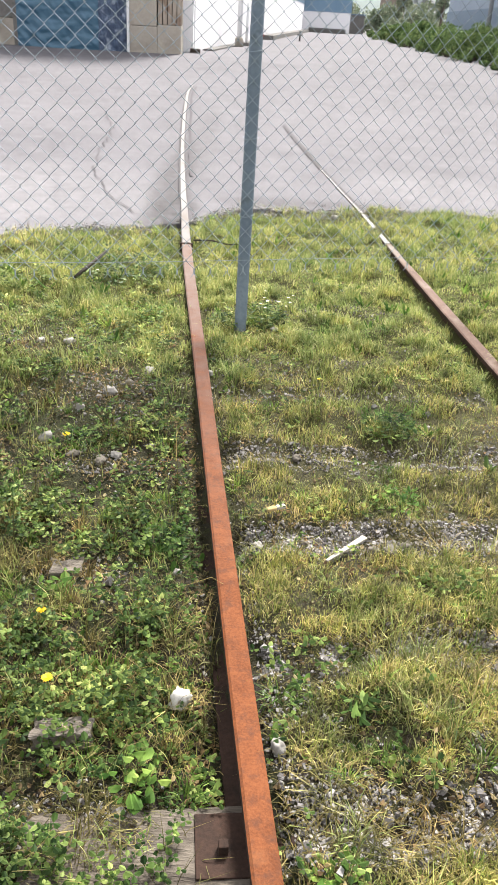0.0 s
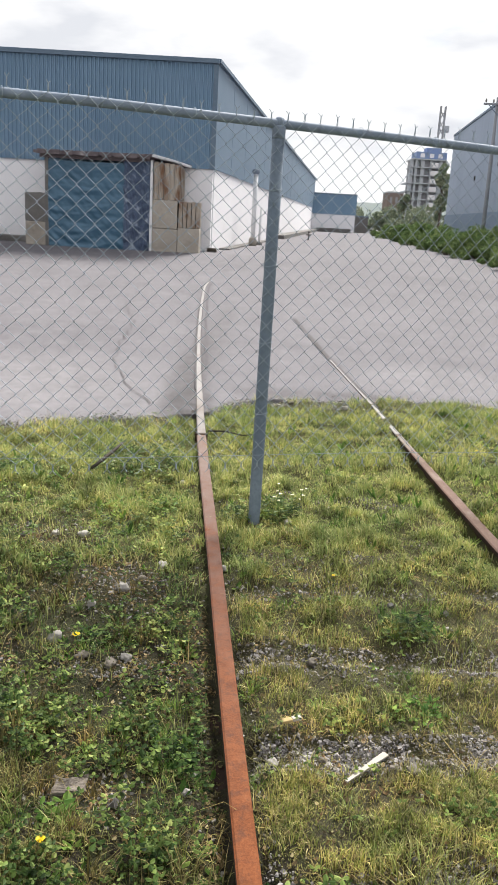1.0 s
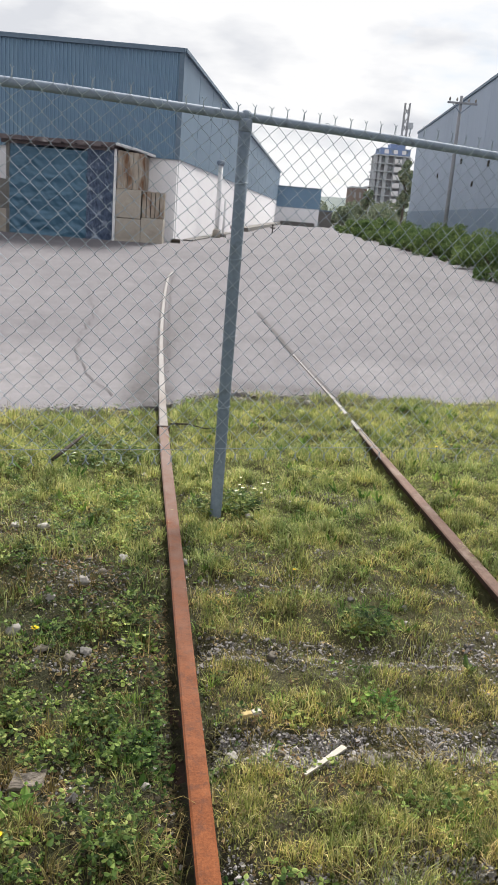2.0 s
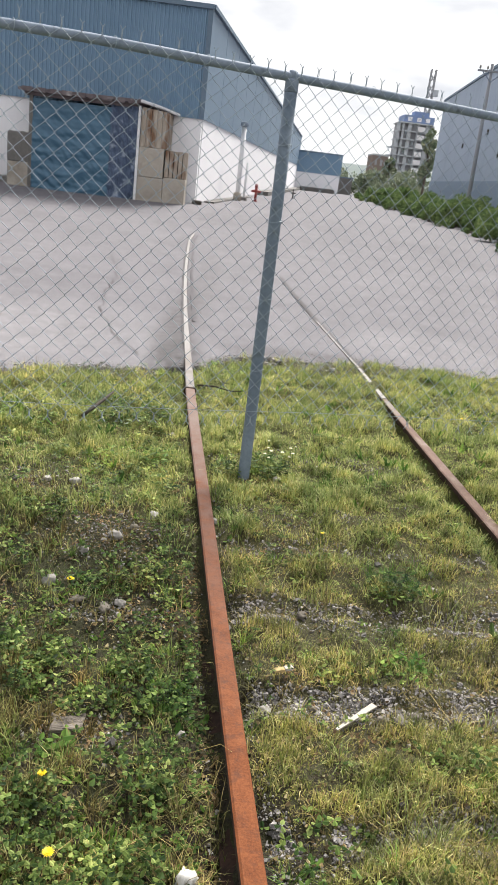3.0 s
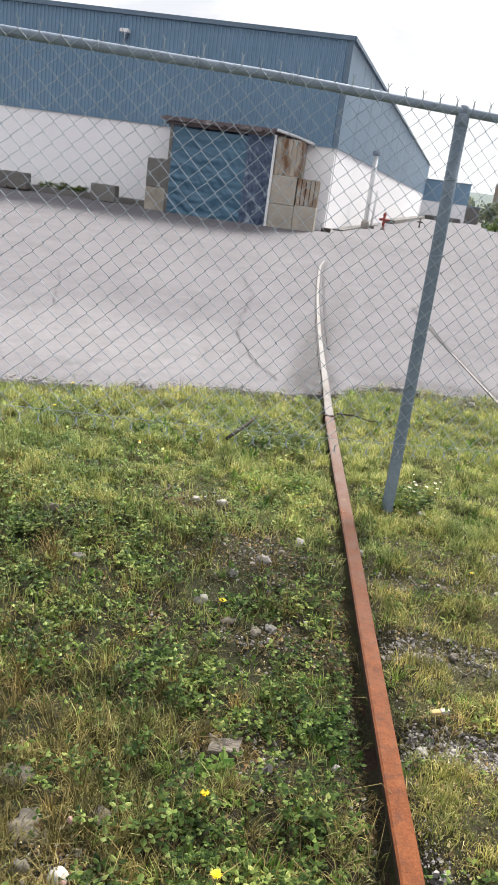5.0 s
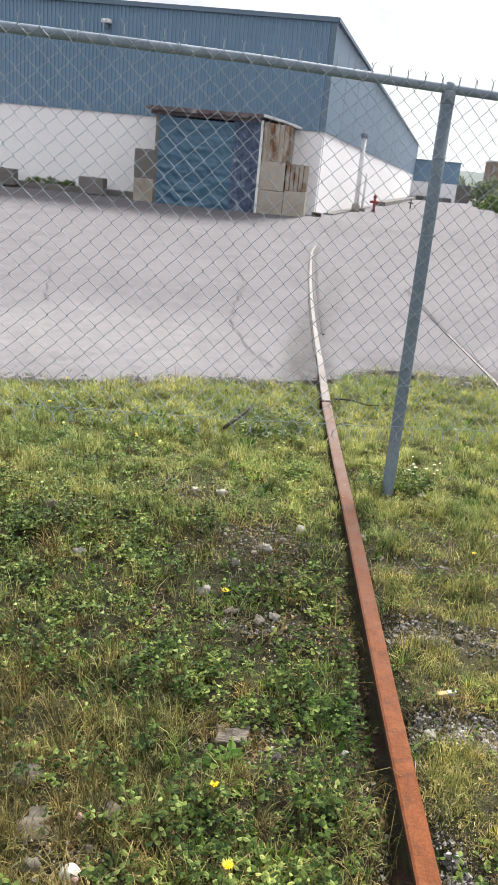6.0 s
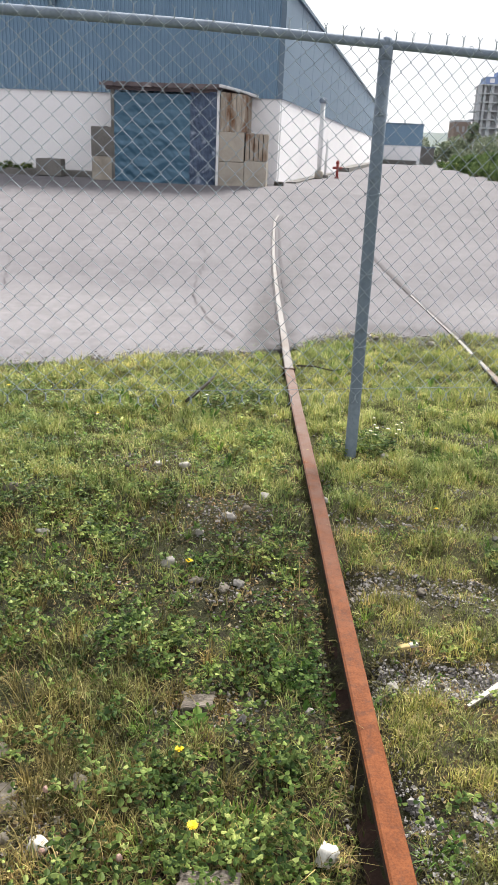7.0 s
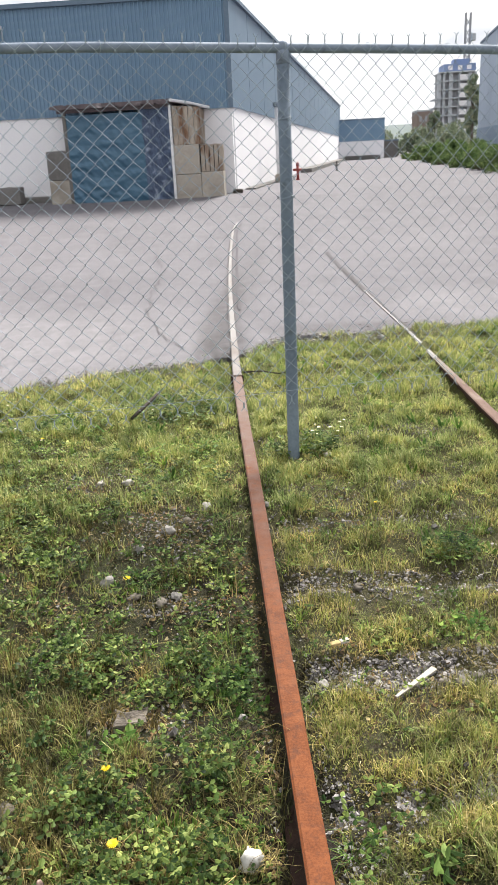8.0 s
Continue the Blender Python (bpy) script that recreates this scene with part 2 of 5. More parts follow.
M_GRASS_DRY = leafy("dry_grass", [(0.0, (0.055, 0.049, 0.02)), (0.5, (0.13, 0.108, 0.047)), (1.0, (0.27, 0.22, 0.12))], through_light=0.2)
M_LITTER = leafy("dead_leaves", [(0.0, (0.045, 0.03, 0.02)), (0.5, (0.11, 0.075, 0.05)), (0.9, (0.22, 0.155, 0.10)), (1.0, (0.40, 0.33, 0.24))], through_light=0.05)
M_CLOVER = leafy("clover_leaves", [(0.0, (0.017, 0.036, 0.013)), (0.45, (0.054, 0.09, 0.028)), (0.8, (0.122, 0.172, 0.055)), (1.0, (0.27, 0.325, 0.14))], rough=0.45)
M_HERB = leafy("grey_green_leaves", [(0.0, (0.038, 0.064, 0.021)), (0.4, (0.112, 0.158, 0.05)), (0.8, (0.228, 0.286, 0.098)), (1.0, (0.38, 0.425, 0.19))], rough=0.5)
M_WEED = leafy("weed_leaves", [(0.0, (0.05, 0.105, 0.026)), (0.6, (0.13, 0.215, 0.055)), (1.0, (0.27, 0.36, 0.11))], rough=0.5)
M_GRAVEL = pebbly("gravel", [(0.0, (0.085, 0.077, 0.073)), (0.45, (0.19, 0.176, 0.169)), (0.9, (0.31, 0.29, 0.28)), (1.0, (0.46, 0.44, 0.42))])
M_BUSH = leafy("bush_leaves", [(0.0, (0.075, 0.118, 0.058)), (0.6, (0.12, 0.178, 0.082)), (1.0, (0.19, 0.245, 0.115))], through_light=0.25)
# distance haze is mixed into the ridge and far leaf colours
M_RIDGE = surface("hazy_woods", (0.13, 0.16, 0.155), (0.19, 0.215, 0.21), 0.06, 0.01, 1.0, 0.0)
M_FAR_LEAF = leafy("hazy_leaves", [(0.0, (0.16, 0.19, 0.17)), (0.6, (0.21, 0.24, 0.21)), (1.0, (0.26, 0.285, 0.245))], through_light=0.1)

def toned_patch(material, colour, centre, half, strength):
    """A ragged patch of dirt, grit or painted sheen on a surface, at a place of the plan."""
    n, l = material.node_tree.nodes, material.node_tree.links
    bsdf = n["Principled BSDF"]
    old = bsdf.inputs["Base Color"].links[0].from_socket
    geo = n.new("ShaderNodeNewGeometry")
    mp = n.new("ShaderNodeMapping")
    mp.inputs["Scale"].default_value = (1 / half[0], 1 / half[1], 0.0)
    mp.inputs["Location"].default_value = (-centre[0] / half[0], -centre[1] / half[1], 0.0)
    l.new(geo.outputs["Position"], mp.inputs["Vector"])
    ball = n.new("ShaderNodeTexGradient")
    ball.gradient_type = "SPHERICAL"
    l.new(mp.outputs["Vector"], ball.inputs["Vector"])
    rag = ramp_node(n, l, noise_node(n, l, geo.outputs["Position"], 9.0, 8.0, 0.7), [(0.3, (0.1, 0.1, 0.1)), (0.65, (1, 1, 1))])
    body = ramp_node(n, l, ball.outputs["Fac"], [(0.0, (0, 0, 0)), (0.6, (strength, strength, strength))])
    l.new(mix_node(n, l, mix_node(n, l, 1.0, body, rag, "MULTIPLY"), old, colour), bsdf.inputs["Base Color"])


toned_patch(M_ASPHALT, (0.255, 0.242, 0.252), (-2.6, 7.0), (2.6, 1.9), 0.8)
toned_patch(M_ASPHALT, (0.255, 0.242, 0.252), (1.9, 8.2), (1.2, 1.1), 0.6)
def mottle(material, colour, scale, span, strength, stretch=(1, 1, 1)):
    """Ragged blotches of another tone spread over a surface."""
    n, l = material.node_tree.nodes, material.node_tree.links
    bsdf = n["Principled BSDF"]
    old = bsdf.inputs["Base Color"].links[0].from_socket
    geo = n.new("ShaderNodeNewGeometry")
    mp = n.new("ShaderNodeMapping")
    mp.inputs["Scale"].default_value = stretch
    l.new(geo.outputs["Position"], mp.inputs["Vector"])
    f = ramp_node(n, l, noise_node(n, l, mp.outputs["Vector"], scale, 9.0, 0.7), [(span[0], (0, 0, 0)), (span[1], (strength,) * 3)])
    l.new(mix_node(n, l, f, old, colour), bsdf.inputs["Base Color"])


mottle(M_ASPHALT, (0.225, 0.213, 0.222), 2.6, (0.5, 0.68), 0.4)
mottle(M_ASPHALT, (0.078, 0.072, 0.08), 1.4, (0.52, 0.74), 0.45, (1.0, 0.6, 1.0))
mottle(M_ASPHALT, (0.30, 0.285, 0.28), 38.0, (0.62, 0.72), 0.45)
mottle(M_RUST, (0.055, 0.022, 0.014), 55.0, (0.6, 0.7), 0.7)
mottle(M_RUST, (0.27, 0.11, 0.048), 9.0, (0.56, 0.7), 0.35)
mottle(M_RUST_BROWN, (0.05, 0.028, 0.02), 40.0, (0.58, 0.7), 0.6)
mottle(M_CONCRETE, (0.50, 0.44, 0.36), 3.5, (0.52, 0.7), 0.6)
mottle(M_WHITE, (0.60, 0.57, 0.56), 2.2, (0.62, 0.8), 0.5, (1.0, 1.0, 0.5))
# rail pales with distance: grazing sky sheen put into the rust colour
toned_patch(M_RUST, (0.15, 0.092, 0.074), (-0.2, 5.1), (1.6, 3.0), 0.9)
toned_patch(M_RUST, (0.175, 0.122, 0.104), (-0.3, 5.4), (1.6, 1.9), 1.0)
toned_patch(M_RUST, (0.20, 0.15, 0.132), (-0.4, 5.8), (1.6, 1.4), 1.0)
toned_patch(M_RAIL_GREY, (0.165, 0.135, 0.12), (-0.45, 6.1), (0.8, 1.2), 1.0)
toned_patch(M_SOIL, (0.115, 0.12, 0.035), (0.0, 5.7), (5.0, 2.6), 0.95)
toned_patch(M_SOIL, (0.10, 0.095, 0.042), (0.75, 3.4), (1.2, 2.0), 0.8)
toned_patch(M_SOIL, (0.045, 0.05, 0.02), (-1.3, 3.1), (1.5, 1.7), 0.8)
toned_patch(M_RUST_BROWN, (0.23, 0.205, 0.18), (1.1, 6.3), (0.6, 0.8), 0.9)
toned_patch(M_ASPHALT, (0.05, 0.046, 0.047), (-0.56, 6.8), (0.26, 0.9), 1.0)
toned_patch(M_ASPHALT, (0.072, 0.066, 0.068), (-0.68, 8.2), (0.22, 2.6), 0.9)
toned_patch(M_ASPHALT, (0.085, 0.078, 0.08), (-0.55, 10.2), (0.26, 4.5), 0.5)
toned_patch(M_ASPHALT, (0.075, 0.068, 0.07), (0.6, 7.25), (1.0, 0.28), 0.8)


# ---------------- mesh helpers ----------------
def thing(name, label, category, group="", kind="", at=(0, 0, 0), turn=0.0):
    ob = new(name)
    ob.empty_display_size = 0.1
    ob.matrix_basis = pose(*at, 0, 0, turn)
    return tagged(ob, label, category, group, kind)


def mesh_of(bm, name, material, smooth=False):
    bmesh.ops.recalc_face_normals(bm, faces=bm.faces)
    me = bpy.data.meshes.new(name)
    bm.to_mesh(me)
    bm.free()
    for m in material if isinstance(material, (list, tuple)) else [material]:
        me.materials.append(m)
    if smooth:
        me.polygons.foreach_set("use_smooth", [True] * len(me.polygons))
    return me


def part(name, bm, material, parent, label="", smooth=False):
    ob = new(name, mesh_of(bm, name, material, smooth))
    ob.parent = parent
    return tagged(ob, label)


def arrays_mesh(name, verts, faces, material, smooth=False):
    """A mesh from arrays; faces: list of (n, k) index arrays."""
    me = bpy.data.meshes.new(name)
    verts = np.asarray(verts, dtype=np.float32).reshape(-1, 3)
    me.vertices.add(len(verts))
    me.vertices.foreach_set("co", verts.ravel())
    loops = np.concatenate([f.ravel() for f in faces]).astype(np.int32)
    sizes = np.concatenate([np.full(len(f), f.shape[1], dtype=np.int32) for f in faces])
    me.loops.add(len(loops))
    me.loops.foreach_set("vertex_index", loops)
    me.polygons.add(len(sizes))
    me.polygons.foreach_set("loop_start", np.concatenate([[0], np.cumsum(sizes)[:-1]]).astype(np.int32))
    me.polygons.foreach_set("use_smooth", np.full(len(sizes), smooth, dtype=bool))
    me.materials.append(material)
    me.update(calc_edges=True)
    return me


def box(bm, x0, x1, y0, y1, z0, z1, bevel=0.0):
    r = bmesh.ops.create_cube(bm, size=1.0, matrix=Matrix.Translation(((x0 + x1) / 2, (y0 + y1) / 2, (z0 + z1) / 2)) @ Matrix.Diagonal((x1 - x0, y1 - y0, z1 - z0, 1)))
    if bevel:
        edges = {e for v in r["verts"] for e in v.link_edges}
        bmesh.ops.bevel(bm, geom=list(edges), offset=bevel, segments=2, affect="EDGES", profile=0.6)
    return bm


def box_bm(*a, **k):
    return box(bmesh.new(), *a, **k)


def tube(bm, pts, radius, sides=10, caps=True):
    pts = [Vector(p) for p in pts]
    radii = radius if isinstance(radius, (list, tuple)) else [radius] * len(pts)
    rings = []
    for i, p in enumerate(pts):
        d = (pts[min(i + 1, len(pts) - 1)] - pts[max(i - 1, 0)]).normalized()
        a = d.orthogonal().normalized() if not rings else (a - d * a.dot(d)).normalized()
        b = d.cross(a)
        rings.append([bm.verts.new(p + radii[i] * (a * math.cos(2 * math.pi * k / sides) + b * math.sin(2 * math.pi * k / sides))) for k in range(sides)])
    for r0, r1 in zip(rings, rings[1:]):
        for k in range(sides):
            bm.faces.new((r0[k], r0[(k + 1) % sides], r1[(k + 1) % sides], r1[k]))
    if caps:
        bm.faces.new(rings[0][::-1])
        bm.faces.new(rings[-1])
    return bm


def tube_bm(*a, **k):
    return tube(bmesh.new(), *a, **k)


# ---------------- the lie of the land ----------------
TOP_Y = (7.0, 9.5, 12.0, 16.0, 21.0, 24.0, 4000.0)
TOP_Z = (0.194, 0.235, 0.28, 0.42, 0.76, 0.79, 0.79)


def rail_top(y):
    """Height of the top of the rails, and of the yard, along y."""
    y = np.asarray(y, dtype=float)
    return np.where(y < 7.0, -0.1 + 0.042 * np.maximum(y, -9.0), np.interp(y, TOP_Y, TOP_Z))


def ease(v, a, b):
    t = np.clip((np.asarray(v, dtype=float) - a) / (b - a), 0, 1)
    return t * t * (3 - 2 * t)


def rail_left(y):
    y = np.asarray(y, dtype=float)
    return 0.30 - 0.131 * y + 0.0026 * y * y + 0.019 * (1 - ease(y, 3.6, 6.0)) + 0.06 * ease(y, 15.2, 16.6)


def rail_right(y):
    return 1.94 - 0.155 * y + 0.0029 * y * y


def field(x, y, size, seed):
    """Smooth value noise of 0 to 1 in the plane."""
    x, y = np.asarray(x, dtype=float) / size + 37.1 * seed, np.asarray(y, dtype=float) / size + 11.7 * seed
    ix, iy = np.floor(x).astype(np.int64), np.floor(y).astype(np.int64)
    fx, fy = x - ix, y - iy
    fx, fy = fx * fx * (3 - 2 * fx), fy * fy * (3 - 2 * fy)

    def h(a, b):
        v = (a * 374761393 + b * 668265263 + seed * 974711) & 0x7FFFFFFF
        v = ((v ^ (v >> 13)) * 1274126177) & 0x7FFFFFFF
        return ((v ^ (v >> 16)) & 0xFFFF) / 65535.0
    return (h(ix, iy) * (1 - fx) + h(ix + 1, iy) * fx) * (1 - fy) + (h(ix, iy + 1) * (1 - fx) + h(ix + 1, iy + 1) * fx) * fy


def fbm(x, y, size, seed):
    return 0.55 * field(x, y, size, seed) + 0.3 * field(x, y, size / 2.3, seed + 1) + 0.15 * field(x, y, size / 5, seed + 2)


def yard_edge(x):
    """The y at which the asphalt begins."""
    x = np.asarray(x, dtype=float)
    left, right = 6.62 + 0.43 * np.maximum(x, -9), 6.95 + 0.13 * x
    k = ease(x, -0.5, 0.0)
    return left * (1 - k) + right * k + 0.16 * (field(x, x * 0, 0.5, 5) - 0.5) + 0.10 * (field(x, x * 0, 0.13, 6) - 0.5)


TIES = [1.36 + 0.565 * k for k in range(-1, 10)]


def tie_distance(x, y):
    v = y - 0.09 * (x - 0.1)
    return np.min(np.abs(v[..., None] - np.array(TIES)), axis=-1)


def ground_z(x, y):
    x, y = np.asarray(x, dtype=float), np.asarray(y, dtype=float)
    u = x - rail_left(np.minimum(y, 20.0))
    left = -0.108 + 0.055 * ease(y, 2.5, 3.8)
    left = left - (0.016 + 0.045 * (1 - ease(y, 1.6, 2.2))) * (1 - 0.7 * ease(y, 3.5, 4.5)) * np.exp(-((u + 0.09) / 0.07) ** 2) + 0.03 * ease(-u, 0.6, 1.2)
    inside = -0.036 - 0.03 * np.exp(-((u - 0.05) / 0.03) ** 2)
    ur = x - rail_right(np.minimum(y, 20.0))
    inside = inside - 0.07 * np.exp(-((ur + 0.07) / 0.05) ** 2) * (ur < 0.0) * (1 - ease(y, 5.6, 6.2)) + 0.03 * ease(ur, 0.0, 0.15)
    inside = inside + 0.022 * np.exp(-(ur / 0.16) ** 2) * ease(y, 5.8, 6.4)
    k = ease(u, -0.03, 0.03)
    off = left * (1 - k) + inside * k
    off = off + 0.05 * (fbm(x, y, 0.5, 11) - 0.5) * np.where(u > 0, 0.55, 1.0) + 0.012 * (field(x, y, 0.07, 14) - 0.5)
    off = off + 0.034 * (ease(fbm(x, y, 0.17, 91), 0.3, 0.7) - 0.5) * np.where(u > 0, 1.0, 0.7)
    off = off - 0.032 * np.exp(-(tie_distance(x, y) / 0.065) ** 2) * (u > 0) * ease(3.9 - y, 0, 0.6)
    off = off - 0.06 * np.exp(-(((x + 0.26) / 0.24) ** 2 + ((y - 1.20) / 0.07) ** 2))
    paved = ease(y - yard_edge(x), -0.05, 0.2)
    off = off * (1 - paved) - 0.075 * paved
    return rail_top(y) + off


def graded(a, b, step, far, grow=1.25):
    mid = list(np.arange(a, b + step / 2, step))
    out, d, v = [], step, b
    while v < far:
        d *= grow
        v += d
        out.append(v)
    back, d, v = [], step, a
    while v > -far:
        d *= grow
        v -= d
        back.append(v)
    return np.array(back[::-1] + mid + out)


def grid_mesh(name, X, Y, Z, material):
    r, c = X.shape
    i = np.arange(r * c).reshape(r, c)
    f = np.stack([i[:-1, :-1], i[:-1, 1:], i[1:, 1:], i[1:, :-1]], -1).reshape(-1, 4)
    return arrays_mesh(name, np.stack([X, Y, Z], -1), [f], material, True)


xs, ys = graded(-3.2, 3.2, 0.04, 2500), graded(0.4, 7.8, 0.04, 2500)
GX, GY = np.meshgrid(xs, ys)
ground = tagged(new("ground", grid_mesh("ground", GX, GY, ground_z(GX, GY), M_SOIL)), "dark soil and moss under the weedy track", "ground", kind="structure")

# asphalt yard: a sheet with a ragged, broken edge towards the grass
yx = graded(-5.0, 5.0, 0.05, 70, 1.3)
yv = np.concatenate([[0, 0.001], np.arange(0.04, 2.0, 0.08), np.geomspace(2.0, 170, 50)])
PX, PV = np.meshgrid(yx, yv)
PY = yard_edge(PX) * np.exp(-PV / 25) + PV + 6.5 * (1 - np.exp(-PV / 25))
PZ = rail_top(PY) - 0.012 + 0.004 * (fbm(PX, PY, 1.7, 21) - 0.5) - 0.02 * np.exp(-PV / 0.12) * field(PX, PY, 0.12, 23)
PZ[0] -= 0.07
yard = tagged(new("yard_pavement", grid_mesh("yard_pavement", PX, PY, PZ, M_ASPHALT)), "worn pale grey asphalt yard with a crumbling edge", "pavement", kind="structure")


# ---------------- rails and sleepers ----------------
PROFILE = ((-0.034, -0.003), (-0.027, 0.002), (0.027, 0.002), (0.034, -0.003), (0.034, -0.028), (0.008, -0.04), (0.008, -0.105), (0.062, -0.122), (0.062, -0.132),
           (-0.062, -0.132), (-0.062, -0.122), (-0.008, -0.105), (-0.008, -0.04), (-0.034, -0.028))


def rail_run(path, y0, y1, lift, n, widths=((0.0, 1.0), (1.0, 1.0))):
    """A length of rail swept along the track; side faces get the second material, darkened for their shade."""
    bm = bmesh.new()
    rows = []
    for y in np.linspace(y0, y1, n):
        slope = (path(y + 0.01) - path(y - 0.01)) / 0.02
        side = Vector((1, -slope, 0)).normalized()
        c = Vector((path(y), y, float(rail_top(y)) + lift))
        w = float(np.interp(y, [a for a, b in widths], [b for a, b in widths]))
        rows.append([bm.verts.new(c + side * a * w + Vector((0, 0, b))) for a, b in PROFILE])
    k = len(PROFILE)
    for p, q in zip(rows, rows[1:]):
        for i in range(k):
            f = bm.faces.new((p[i], p[(i + 1) % k], q[(i + 1) % k], q[i]))
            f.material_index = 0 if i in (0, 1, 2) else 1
    bm.faces.new(rows[0])
    bm.faces.new(rows[-1][::-1])
    return bm


def flange_strip(path, y0, y1, a, b, n, lift=0.0):
    bm = bmesh.new()
    rows = []
    for i, y in enumerate(np.linspace(y0, y1, n)):
        w = 0.35 * (field(y, 0.3, 0.4, 31) - 0.5)
        z = float(rail_top(y)) - 0.002 + lift
        rows.append([bm.verts.new((path(y) + a * (1 + w), y, z)), bm.verts.new((path(y) + b * (1 + w), y, z))])
    for p, q in zip(rows, rows[1:]):
        bm.faces.new((p[0], p[1], q[1], q[0]))
    return bm


track_left = thing("rail", "rusty steel rail standing proud of the weeds", "rail", "track rails")
part("rail_length", rail_run(rail_left, -9.0, 5.84, 0, 60), [M_RUST, M_DARK_RUST_SHADE], track_left, "orange-brown rusted rail length")
part("rail_length", rail_run(rail_left, 5.865, 16.3, 0.004, 70, ((5.865, 0.96), (7.2, 0.76), (9.0, 0.64))), [M_RAIL_GREY, M_DARK_RUST_SHADE], track_left, "pale worn rail length in the asphalt")
part("flangeway", flange_strip(rail_left, 7.2, 16.2, -0.036, -0.022, 80, -0.001), M_CRACK, track_left, "dirt-filled gap beside the rail")
part("flangeway", flange_strip(rail_left, 7.2, 16.2, 0.022, 0.033, 80, -0.001), M_CRACK, track_left, "dirt-filled gap beside the rail")
# groove strip: its shadow is put into the dark colour along with dirt
part("flangeway", flange_strip(rail_left, 8.2, 16.2, 0.072, 0.102, 60), M_GROOVE, track_left, "dark groove beside the rail, dirt and shadow in its colour")
bm = box_bm(-0.045, 0.045, -0.012, 0.012, -0.13, 0.006, bevel=0.003)
joint = part("joint_bar", bm, M_DARK_RUST_SHADE, track_left)
joint.location = (float(rail_left(5.852)), 5.852, float(rail_top(5.852)))
track_right = thing("rail", "rusty steel rail half buried in grass and running into the asphalt", "rail", "track rails")
part("rail_length", rail_run(rail_right, -9.0, 6.15, -0.004, 90, ((5.0, 1.0), (6.15, 0.66))), [M_RUST_BROWN, M_DARK_RUST_SHADE], track_right, "rust-brown rail length")
part("rail_length", rail_run(rail_right, 6.16, 9.0, -0.004, 40, ((6.16, 0.66), (7.4, 0.36))), [M_RAIL_GREY, M_DARK_RUST_SHADE], track_right, "pale worn rail length in the asphalt")
# dark strip painted as the shadow edge on the rail's right
part("flangeway", flange_strip(rail_right, 6.9, 8.9, 0.016, 0.032, 40), M_CRACK, track_right, "dark groove beside the rail, dirt and shadow in its colour")
part("flangeway", flange_strip(rail_right, 8.9, 10.6, -0.02, 0.03, 30, -0.001), M_CRACK, track_right, "dark filled groove where the rail is buried")
part("flangeway", flange_strip(rail_right, 10.6, 12.2, -0.025, 0.025, 30, -0.001), M_GROOVE, track_right, "shallow filled groove where the rail is buried")

for i, ty in enumerate(TIES):
    if ty > 6.0:
        continue
    rnd = random.Random(40 + i)
    tie = thing("sleeper", "weathered timber sleeper mostly buried in soil and weeds", "sleeper", "track sleepers",
                at=(0.79 + rail_left(ty), ty + 0.085, float(rail_top(ty)) - (0.100 if 1.2 < ty < 1.5 else 0.158)), turn=5.5 + rnd.uniform(-1, 1))
    bm = bmesh.new()
    box(bm, -1.33 + rnd.uniform(-0.03, 0.05), 1.30, -0.11, 0.11, -0.15, 0.0, bevel=0.012)
    bmesh.ops.subdivide_edges(bm, edges=[e for e in bm.edges if e.calc_length() > 0.5], cuts=24, use_grid_fill=True)
    for v in bm.verts:
        v.co += Vector((noise.noise(v.co * 9 + Vector((i, 0, 0))), noise.noise(v.co * 11 + Vector((0, i, 5))), 0.7 * noise.noise(v.co * 14 + Vector((3, i, 0))))) * 0.011
    part("timber", bm, M_TIE, tie)
    for side, path in ((-0.79, rail_left), (0.74, rail_right)):
        plate = part("tie_plate", box_bm(side - 0.15, side + 0.13, -0.085, 0.085, -0.002, 0.006, bevel=0.003), M_DARK_RUST_SHADE, tie, "rusted steel plate under the rail")
        for sx in (-0.085, 0.085):
            bm = box_bm(side + sx - 0.012, side + sx + 0.012, -0.03, -0.006, 0.0, 0.035, bevel=0.003)
            spike = new("spike", mesh_of(bm, "spike", M_DARK_RUST_SHADE))
            spike.parent = plate

# cracks in the asphalt
def crack(pts, width, seed):
    bm = bmesh.new()
    rnd = random.Random(seed)
    rows = []
    for (xa, ya), (xb, yb) in zip(pts, pts[1:]):
        n = max(2, int(math.hypot(xb - xa, yb - ya) / 0.12))
        for k in range(n):
            t = k / n
            x, y = xa + (xb - xa) * t + rnd.uniform(-0.03, 0.03), ya + (yb - ya) * t
            w = width * rnd.uniform(0.3, 1.3)
            z = float(rail_top(y)) - 0.001
            rows.append([bm.verts.new((x - w, y, z)), bm.verts.new((x + w, y + w * 0.6, z))])
    for p, q in zip(rows, rows[1:]):
        bm.faces.new((p[0], p[1], q[1], q[0]))
    return bm


for k, (pts, w) in enumerate(((((-0.66, 6.55), (-0.85, 6.6), (-1.0, 6.87), (-1.24, 7.52), (-1.48, 8.4), (-1.6, 9.4), (-1.7, 11.0), (-2.15, 12.9)), 0.0045),
                              (((1.0, 7.0), (1.5, 7.6), (2.4, 8.0)), 0.004), (((-3.4, 8.2), (-4.2, 10.5), (-6.0, 12.0)), 0.004))):
    tagged(new("crack", mesh_of(crack(pts, 1.1 * w, 60 + k), "crack", M_CRACK)), "dark jagged crack in the asphalt", "crack", "asphalt cracks", "structure")


# ---------------- chain-link fence ----------------
FENCE_TURN = 19.8
